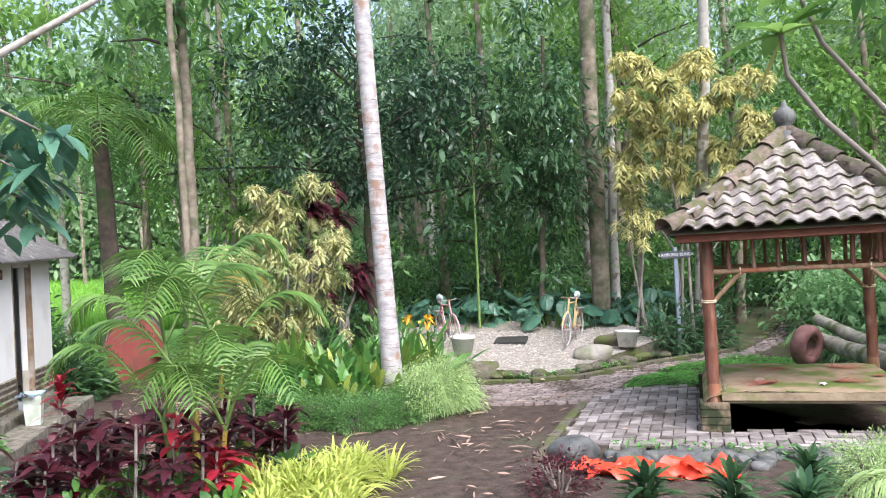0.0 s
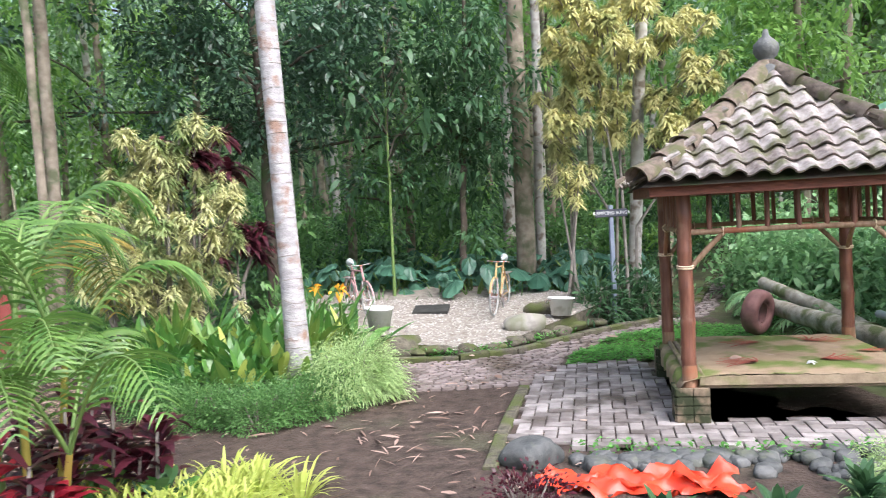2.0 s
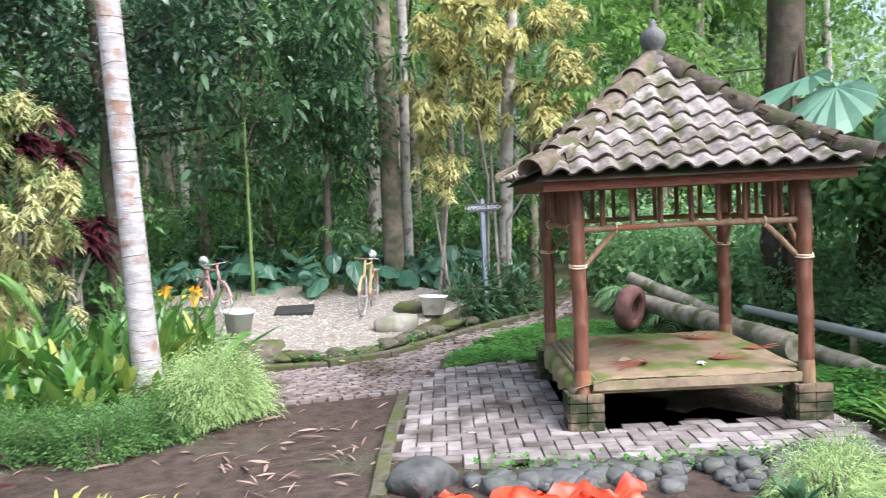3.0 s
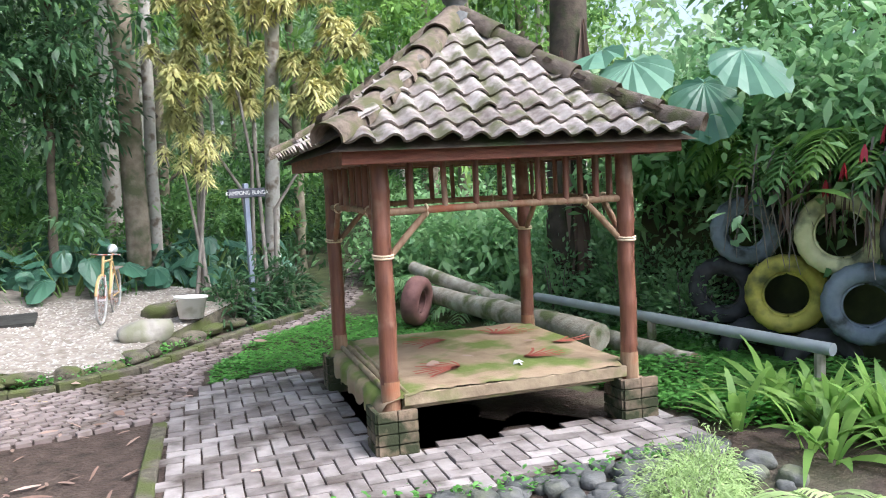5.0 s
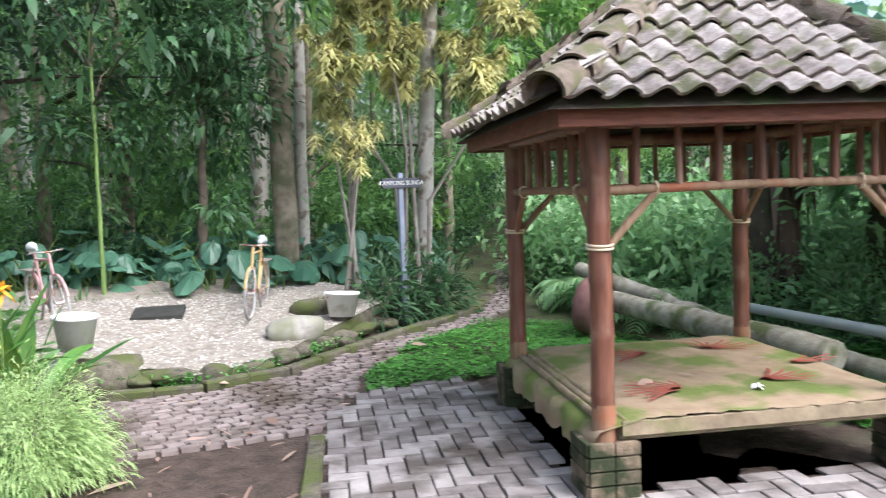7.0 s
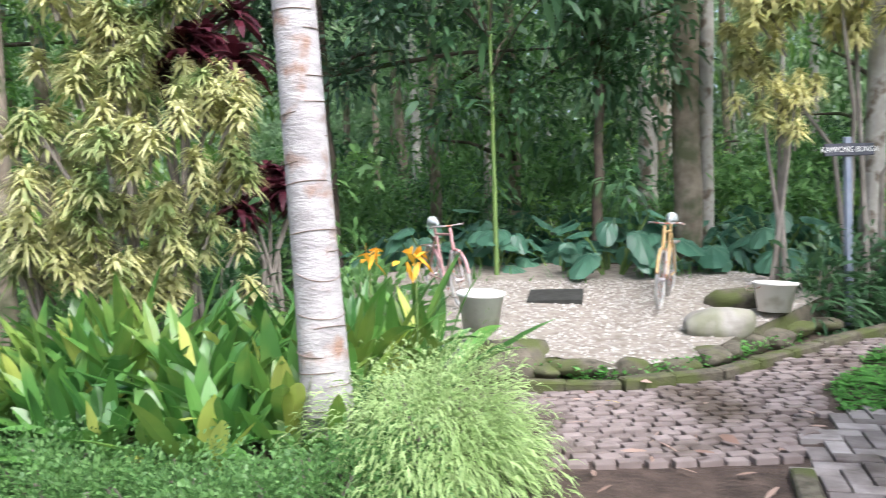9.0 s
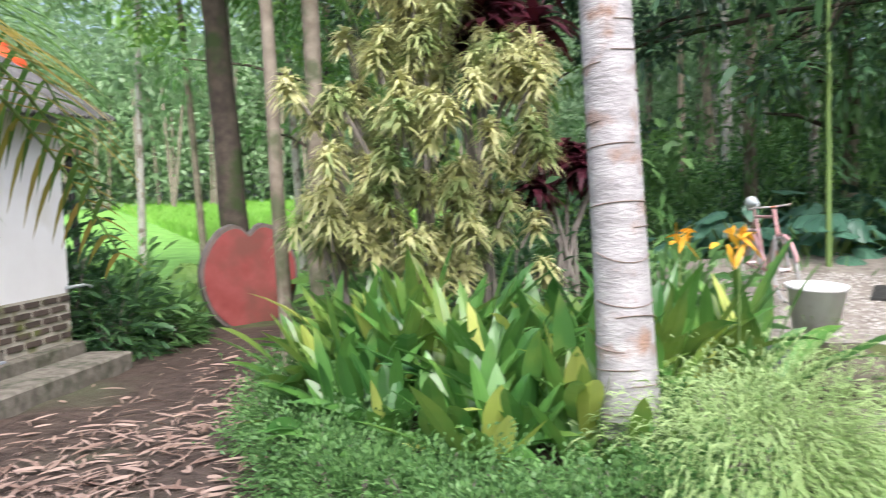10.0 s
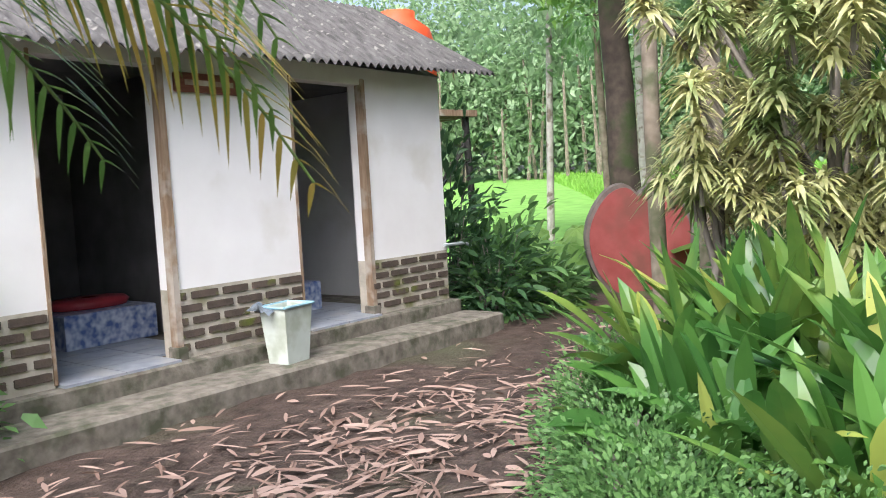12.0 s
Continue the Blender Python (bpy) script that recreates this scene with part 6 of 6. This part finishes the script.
# ---------- far woodland ----------
def woods():
    r = np.random.default_rng(51)
    far = Geo()

    def far_tree(x, y, big):
        z = float(ground_z(x, y))
        h = r.uniform(7, 13)
        lean = r.normal(0, 0.25, 2)
        ft = thing("woodland_tree", "slender woodland tree with airy light green crown", "tree", "woodland trees")
        tr, cr = Geo(), Geo()
        tr.tube([(x, y, z - 0.2), (x + lean[0] * 0.4, y + lean[1] * 0.4, z + h * 0.5), (x + lean[0], y + lean[1], z + h)], [big, big * 0.8, big * 0.5], 8, False)
        n = 26
        pos = np.array([x, y, z + h * 0.75]) + r.normal(0, 1, (n, 3)) * np.array([1.2, 1.2, h * 0.15])
        m = 60
        c = np.repeat(pos, m, 0) + r.normal(0, 0.27, (n * m, 3))
        cr.blades(c, unit(n * m) + np.array([0, 0, -0.2]), r.uniform(0.12, 0.28, n * m), 0.1, 0.3, 2, wide_at=0.5)
        part("trunk", tr, M_bark if r.random() < 0.6 else M_barkw, ft, smooth=True)
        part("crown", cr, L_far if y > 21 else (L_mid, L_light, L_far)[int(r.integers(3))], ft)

    for i in range(50):
        x = r.uniform(-3.5, 16)
        y = r.uniform(15.5, 30)
        if abs(x - (5.6 + 0.55 * (y - 13))) < 0.9:
            continue
        far_tree(x, y, r.uniform(0.06, 0.17))
    for i in range(4):
        far_tree(r.uniform(12.5, 17), r.uniform(3, 15), r.uniform(0.07, 0.16))
    for i in range(7):
        far_tree(r.uniform(-16, 14), r.uniform(-14, -5), r.uniform(0.08, 0.16))
    for i in range(8):
        far_tree(r.uniform(-14, -9), r.uniform(-4, 9), r.uniform(0.08, 0.16))
    for i in range(8):
        far_tree(-10.5 + 0.85 * i, r.uniform(15.5, 20), r.uniform(0.07, 0.13))
    # understory
    n = 800
    x = r.uniform(-3.2, 17, n)
    y = r.uniform(13.8, 28, n)
    k = np.abs(x - (5.6 + 0.6 * (y - 13))) > 0.7
    x, y = x[k], y[k]
    s = r.uniform(0.3, 0.8, len(x))
    m = 120
    c = np.repeat(np.stack([x, y, ground_z(x, y) + s * 0.5 + r.random(len(x)) ** 2 * 1.6], 1), m, 0)
    sp = np.repeat(s, m)
    c += r.normal(0, 0.4, c.shape) * sp[:, None] * np.array([1.0, 1.0, 0.6])
    band = np.repeat(np.minimum(r.integers(0, 6, len(x)) // 2.0, 1 + (r.random(len(x)) < 0.4)), m)
    unds = [Geo() for _ in range(3)]
    for b_ in range(3):
        sel = (band == b_) if b_ < 2 else (band >= 2)
        unds[b_].blades(c[sel], unit(int(sel.sum())) + np.array([0, 0, 0.3]), r.uniform(0.08, 0.2, int(sel.sum())), 0.065, 0.45, 2, wide_at=0.5)
    # bank behind the tyres and beyond the gazebo
    n = 400
    x, y = r.uniform(6.3, 9.5), 0
    px = 6.35 + 3.1 * r.random(n) ** 1.8
    py = r.uniform(3.2, 13.5, n)
    s = r.uniform(0.25, 0.6, n)
    hz = np.where(py < 8.2, np.clip((px - 5.9) * 3.0, 0, 1.6), 0.1) + r.random(n) * 0.9
    c = np.repeat(np.stack([px, py, hz], 1), 130, 0) + r.normal(0, 0.3, (n * 130, 3))
    bank = Geo().blades(c, unit(len(c)) + np.array([0, 0, 0.2]), r.uniform(0.08, 0.2, len(c)), 0.07, 0.4, 2, wide_at=0.5)
    # distant tree line beyond the field
    n = 620
    a = r.uniform(0, 1, n)
    x = -70 + 66 * a + r.normal(0, 2, n)
    y = 40 + 12 * r.random(n) + 10 * a
    h = r.uniform(8, 19, n)
    m = 230
    c = np.repeat(np.stack([x, y, ground_z(x, y) + h * 0.5], 1), m, 0) + r.normal(0, 1, (n * m, 3)) * np.stack([np.full(n * m, 1.6), np.full(n * m, 1.6), np.repeat(h * 0.28, m)], 1)
    far.blades(c, unit(len(c)), r.uniform(0.3, 0.65, len(c)), 0.28, 0.2, 2, wide_at=0.5)
    tr2 = Geo()
    for i in range(60):
        xx, yy = -62 + 60 * r.random(), 39 + 8 * r.random()
        z = float(ground_z(xx, yy))
        tr2.tube([(xx, yy, z), (xx + r.normal(0, 0.5), yy, z + r.uniform(4, 9))], [0.12, 0.06], 5, False)
    n2 = 500
    a = r.uniform(0, 1, n2)
    x = 18 + 40 * r.random(n2)
    y = -30 + 80 * a
    c = np.repeat(np.stack([x, y, ground_z(x, y) + r.uniform(0, 9, n2)], 1), 40, 0) + r.normal(0, 1.5, (n2 * 40, 3))
    far.blades(c, unit(len(c)), r.uniform(0.35, 0.8, len(c)), 0.35, 0.2, 2, wide_at=0.5)
    x = r.uniform(-8, 30, 900)
    y = 31 + 12 * r.random(900)
    c = np.repeat(np.stack([x, y, ground_z(x, y) + r.uniform(0, 1, 900) ** 1.3 * 10], 1), 95, 0) + r.normal(0, 0.9, (900 * 95, 3))
    far.blades(c, unit(len(c)), r.uniform(0.2, 0.45, len(c)), 0.2, 0.2, 2, wide_at=0.5)
    # distant trees take the greyed leaf; there is no haze in the air
    for nm, g, m_, lb in (("undergrowth", unds[0], L_dark, "dense dark green undergrowth of the woodland"), ("undergrowth", unds[1], L_mid, "dense green undergrowth of the woodland"), ("undergrowth", unds[2], L_light, "bright green undergrowth of the woodland"), ("bank_undergrowth", bank, L_bank, "dark dense undergrowth on the bank"), ("distant_trees", far, L_far, "light green distant trees with haze put into the leaf colour"), ("distant_trunks", tr2, M_bark, "pale trunks of the distant tree line")):
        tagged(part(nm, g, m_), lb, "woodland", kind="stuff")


woods()


def field_grass():
    r = np.random.default_rng(61)
    n = 42000
    d = 13.5 + 34 * r.random(n) ** 1.6
    x = -d * r.uniform(0.25, 0.95, n)
    y = 10 + d * 0.9
    k = (x < -5.8) & (x < -0.5 * (y - 10))
    x, y, d = x[k], y[k], d[k]
    c = np.stack([x, y, ground_z(x, y)], 1)
    g = Geo().blades(c, unit(len(x)) * 0.35 + np.array([0, 0, 1]), r.uniform(0.35, 0.7, len(x)), 0.03 + 0.002 * d, 0.25, 2)
    tagged(part("field_grass", g, L_grass), "bright young green rice field", "field", kind="stuff")


field_grass()

# shrubs beside the house, between it and the heart
for x, y, rx, rz, m_ in ((-6.3, 10.75, 0.5, 1.9, L_dark), (-5.6, 10.7, 0.45, 0.7, L_dark), (-5.7, 10.9, 0.5, 0.95, L_mid), (-5.9, 10.4, 0.5, 1.2, L_dark), (-5.5, 11.3, 0.35, 0.5, L_mid)):
    shrub(x, y, float(ground_z(x, y)), rx, rx, rz, 700, 0.16, 0.3, m_, "dense green shrub growing beside the toilet house", "house_shrub", group="shrubs by the house", seg=3)
for x, y in ((-6.3, 12.6), (-6.6, 13.3), (-5.9, 13.4), (-7.2, 13.0), (-4.4, 13.0)):
    taro(x, y, 7, 0.6, 0.35, "light green large-leaved plant at the field edge", int(-x * 100), L_light)
for x, y in ((-3.3, 11.4), (-2.7, 11.2), (-3.9, 12.4), (-2.2, 12.0), (-3.2, 13.2), (-1.0, 11.5), (-0.6, 10.6), (-4.6, 14.0), (-3.4, 14.6), (-2.4, 13.8)):
    shrub(x, y, float(ground_z(x, y)), 0.5, 0.45, r6.uniform(0.6, 1.2), 520, 0.17, 0.35, L_mid if r6.random() < 0.6 else L_dark, "leafy green undergrowth shrub", "undergrowth_shrub", group="undergrowth shrubs", seg=2)
shrub(-4.45, 6.15, 0.0, 0.4, 0.35, 0.95, 900, 0.09, 0.6, L_mid, "leafy green shrub at the house corner", "house_shrub", seg=2)


# overhanging palm frond near the house, and frangipani at the start
fg = thing("frangipani_tree", "frangipani with smooth grey curving branches and large leaves", "tree", m=pose(2.6, 2.1, 0))
part("trunk", Geo().tube([(0, 0, -0.1), (0.05, 0.0, 0.8), (-0.1, 0.0, 1.55)], [0.08, 0.06, 0.045], 10), M_twig, fg, smooth=True)
for pts in (((-0.1, 0, 1.55), (-0.67, 0, 1.9), (-0.95, 0, 2.17), (-1.08, 0, 2.35), (-1.09, 0.02, 2.52)), ((-0.1, 0, 1.55), (-0.4, 0.1, 2.05), (-0.66, 0.1, 2.22), (-0.88, 0.12, 2.5), (-0.98, 0.12, 2.74)), ((-0.1, 0, 1.55), (-0.5, -0.1, 2.2), (-0.7, -0.1, 2.45), (-0.76, -0.1, 2.75)), ((-0.1, 0, 1.55), (0.2, 0.2, 2.2), (0.3, 0.3, 2.7))):
    br = part("branch", Geo().tube(pts, np.linspace(0.016, 0.009, len(pts)), 8), M_twig, fg, smooth=True)
    e = np.array(pts[-1])
    a = rng.uniform(0, 6.28, 11)
    part("foliage", Geo().blades(np.tile(e, (11, 1)), np.stack([np.cos(a), np.sin(a), 0.35 + 0.4 * rng.normal(size=11)], 1), rng.uniform(0.2, 0.3, 11), 0.085, 0.4, 6, wide_at=0.6, side=np.stack([-np.sin(a), np.cos(a), 0 * a], 1), fold=0.12), L_light, br)
part("old_leaf", Geo().blades([(-1.09, 0.02, 2.5)], [(-0.45, -0.2, -0.75)], 0.22, 0.08, 0.1, 5, wide_at=0.5), L_palmy, fg, "yellowed hanging leaf")

# leaning tree whose bough and leaves hang into the walk's start
bt = thing("leaning_tree", "tree with pale bare bough and drooping dark leaves", "tree", m=pose(-3.2, 2.6, 0))
part("trunk", Geo().tube([(0, 0, -0.1), (0.1, 0, 1.2), (0.55, 0.1, 2.2), (1.1, 0.2, 2.75), (1.7, 0.3, 3.1)], [0.07, 0.055, 0.034, 0.022, 0.014], 10), M_barkw, bt, smooth=True)
for bx_, by_, bz_ in ((1.1, 0.5, 2.3), (1.05, 0.7, 2.15), (1.2, 0.6, 2.5), (0.95, 0.6, 2.55), (1.0, 0.8, 2.35)):
    br = part("branch", Geo().tube([(0.8, 0.15, 2.45), (bx_ - 0.1, by_ * 0.6, bz_ + 0.08), (bx_, by_, bz_)], [0.02, 0.012, 0.006], 6), M_twig, bt, smooth=True)
    a = rng.uniform(0, 6.28, 14)
    part("foliage", Geo().blades(np.tile((bx_, by_, bz_), (14, 1)) + rng.normal(0, 0.08, (14, 3)), np.stack([np.cos(a), np.sin(a), -0.3 + 0 * a], 1), rng.uniform(0.14, 0.24, 14), 0.085, 0.5, 5, wide_at=0.5, side=np.stack([-np.sin(a), np.cos(a), 0 * a], 1), fold=0.12), L_taro, br)


# ---------- leaf litter ----------
def litter():
    r = np.random.default_rng(71)
    P = []
    for cx, cy, sx, sy, n in ((-3.1, 8.3, 0.6, 1.5, 1150), (-3.9, 10.8, 0.6, 0.7, 220), (-2.4, 7.2, 0.5, 0.6, 320), (0.5, 6.6, 0.55, 0.8, 110), (1.3, 8.8, 0.8, 0.7, 50), (-2.6, 6.5, 0.6, 0.8, 220), (0.2, 4.5, 0.5, 1.0, 40)):
        P.append(np.stack([r.normal(cx, sx, n), r.normal(cy, sy, n)], 1))
    P = np.vstack(P)
    loc = (P - np.array([-4.922, 7.534])) @ np.array([[-0.2164, -0.9763], [0.9763, -0.2164]]) / 1.06
    keep = (loc[:, 1] < -0.5) | (loc[:, 0] > 2.8)
    P = P[keep]
    x, y = P[:, 0], P[:, 1]
    a = r.uniform(0, 6.28, len(x))
    z = ground_z(x, y) + r.uniform(0.012, 0.035, len(x))
    L = r.uniform(0.06, 0.22, len(x))
    c = np.stack([x, y, z], 1)
    d = np.stack([np.cos(a), np.sin(a), r.uniform(0, 0.18, len(x))], 1)
    sd = np.stack([-np.sin(a), np.cos(a), r.normal(0, 0.35, len(x))], 1)
    tagged(part("leaf_litter", Geo().blades(c, d, L, r.uniform(0.01, 0.03, len(x)), 0.12, 4, side=sd), M_litter), "dry pinkish-brown bamboo leaves scattered on the earth", "leaf litter", kind="stuff")
    for x, y, s, m_ in ((1.9, 8.6, 0.16, M_litter), (1.55, 9.2, 0.11, M_litter), (0.95, 9.0, 0.12, L_palmy), (1.2, 9.55, 0.1, M_litter), (2.9, 9.7, 0.14, M_litter), (1.3, 8.3, 0.13, M_litter), (2.0, 7.4, 0.09, M_litter)):
        o = tagged(part("fallen_leaf", Geo().blades([(0, 0, 0.05)], [(1, 0, 0.1)], s, s * 0.45, 0.2, 5, side=np.array([[0, 1, 0.3]])), m_), "single fallen dry leaf on the brick path", "leaf", "fallen leaves on the path")
        o.matrix_basis = pose(x, y, 0.02 if x < 2.5 else 0.1, 0, 0, r.uniform(0, 360))


litter()

# ---------- many small pieces: roof tiles, bricks, paving ----------
gazebo_roof()

brick_me = Geo().box(-0.5, -0.5, -0.5, 0.5, 0.5, 0.5, bevel=0.06).mesh("brick")


def lay_bricks():
    d = brick_me.copy()
    d.materials.append(M_brickd)
    for p, a, b in bricks:
        row = 0
        z = 0.27
        while z < 0.6:
            x = a + (0.0 if row % 2 else -0.1)
            while x < b:
                x0, x1 = max(x, a + 0.012), min(x + 0.178, b - 0.012)
                if x1 - x0 > 0.04:
                    o = part("brick", d, M_brickd, p)
                    o.matrix_basis = pose((x0 + x1) / 2, -0.002 + rng.normal(0, 0.002), z + 0.022) @ Matrix.Diagonal((x1 - x0, 0.02, 0.041, 1))
                x += 0.215
            z += 0.072
            row += 1
    d2 = brick_me.copy()
    d2.materials.append(M_brickm)
    for p, px, py in piers:
        for r_ in range(4):
            z = 0.03 + 0.068 * r_
            for s in (-1, 1):
                for horiz in (0, 1):
                    o = part("brick", d2, M_brickm, p)
                    cxp, cyp = px + 0.005, py
                    if horiz ^ (r_ % 2):
                        o.matrix_basis = pose(cxp + s * 0.062, cyp - 0.118, z + 0.03, 0, 0, rng.normal(0, 1)) @ Matrix.Diagonal((0.118, 0.03, 0.06, 1))
                    else:
                        o.matrix_basis = pose(cxp - 0.122, cyp + s * 0.06, z + 0.03, 0, 0, rng.normal(0, 1)) @ Matrix.Diagonal((0.03, 0.115, 0.06, 1))


lay_bricks()

PAV = [(2.1, 8.8), (2.0, 8.6), (1.53, 7.95), (1.2, 6.75), (1.0, 6.2), (1.35, 5.98), (2.45, 5.5), (3.6, 5.3), (3.95, 5.05), (4.25, 5.68), (3.85, 5.86), (2.45, 6.28), (2.38, 6.35), (2.86, 7.95), (2.95, 8.75)]


def paving():
    pv = thing("block_paving", "grey-pink concrete block paving in herringbone", "paving")
    tagged(pv, kind="structure")
    bed = bmesh.new()
    bed.faces.new([bed.verts.new((x, y, 0.012)) for x, y in PAV])
    bmesh.ops.triangulate(bed, faces=bed.faces)
    me = bpy.data.meshes.new("sand_bed")
    bed.to_mesh(me)
    bed.free()
    part("sand_bed", me, M_dirt, pv)
    bl = brick_me.copy()
    bl.materials.append(M_paver)
    u = 0.105
    R = Matrix.Rotation(radians(-16.5), 4, "Z")
    for i in range(-60, 60):
        for j in range(-60, 60):
            for hor in (0, 1):
                # herringbone: unit cells on a lattice of (2, -2) and (1, 1)
                bx, by = (i * 2 + j, -i * 2 + j)
                cx, cy = (bx + 1.0, by + 0.5) if hor else (bx + 0.5 + 0.0, by + 2.0)
                w, h = (2, 1) if hor else (1, 2)
                p = R @ Vector((cx * u, cy * u, 0)) + Vector((2.4, 7.0, 0))
                if not inside(PAV, p.x, p.y):
                    continue
                o = part("paving_block", bl, M_paver, pv)
                o.matrix_basis = pose(p.x, p.y, 0.008 + rng.normal(0, 0.003), rng.normal(0, 0.7), rng.normal(0, 0.7), -16.5 + rng.normal(0, 1.0)) @ Matrix.Diagonal((w * u - 0.012, h * u - 0.012, 0.05, 1))


paving()


def cobbles():
    pth = thing("brick_path", "worn reddish-grey cobble path with damp joints", "path")
    tagged(pth, kind="structure")
    me = brick_me.copy()
    me.materials.append(M_cobble)
    A = [(0.35, 8.0), (1.55, 8.05), (2.1, 8.85), (2.3, 9.35), (3.1, 10.2), (2.75, 10.35), (1.8, 9.65), (1.1, 9.45), (0.35, 9.6)]
    B = [(3.1, 10.2), (4.3, 11.0), (5.3, 12.0), (6.2, 13.6), (9.5, 18.5), (8.2, 17.0), (6.3, 14.4), (5.3, 12.7), (4.6, 11.65), (2.75, 10.35)]
    rr = np.random.default_rng(81)
    count = 0
    g = Geo()
    base = np.array([(v.co.x, v.co.y, v.co.z) for v in me.vertices])
    faces = [tuple(p.vertices) for p in me.polygons]
    w, h = 0.125, 0.085
    for j in range(0, 150):
        y = 7.9 + j * h
        for i in range(-2, 80):
            x = 0.3 + i * w + (0.06 if j % 2 else 0) + 0.02 * math.sin(j * 1.7)
            ina, inb = bool(inside(A, x, y)), bool(inside(B, x, y))
            if not (ina or inb):
                continue
            z = float(ground_z(x, y)) + 0.0 + rr.normal(0, 0.004)
            M = pose(x + rr.normal(0, 0.006), y + rr.normal(0, 0.005), z, rr.normal(0, 1.5), rr.normal(0, 1.5), 6 + rr.normal(0, 4)) @ Matrix.Diagonal((w * rr.uniform(0.72, 0.9), h * rr.uniform(0.66, 0.84), 0.06, 1))
            if ina and count < 300 and y < 9.3:
                o = part("cobble", me, M_cobble, pth)
                o.matrix_basis = M
                count += 1
            else:
                v = np.c_[base, np.ones(len(base))] @ np.array(M).T
                g.add(v[:, :3], faces)
    tagged(part("far_cobbles", g, M_cobble, pth), kind="stuff")


cobbles()
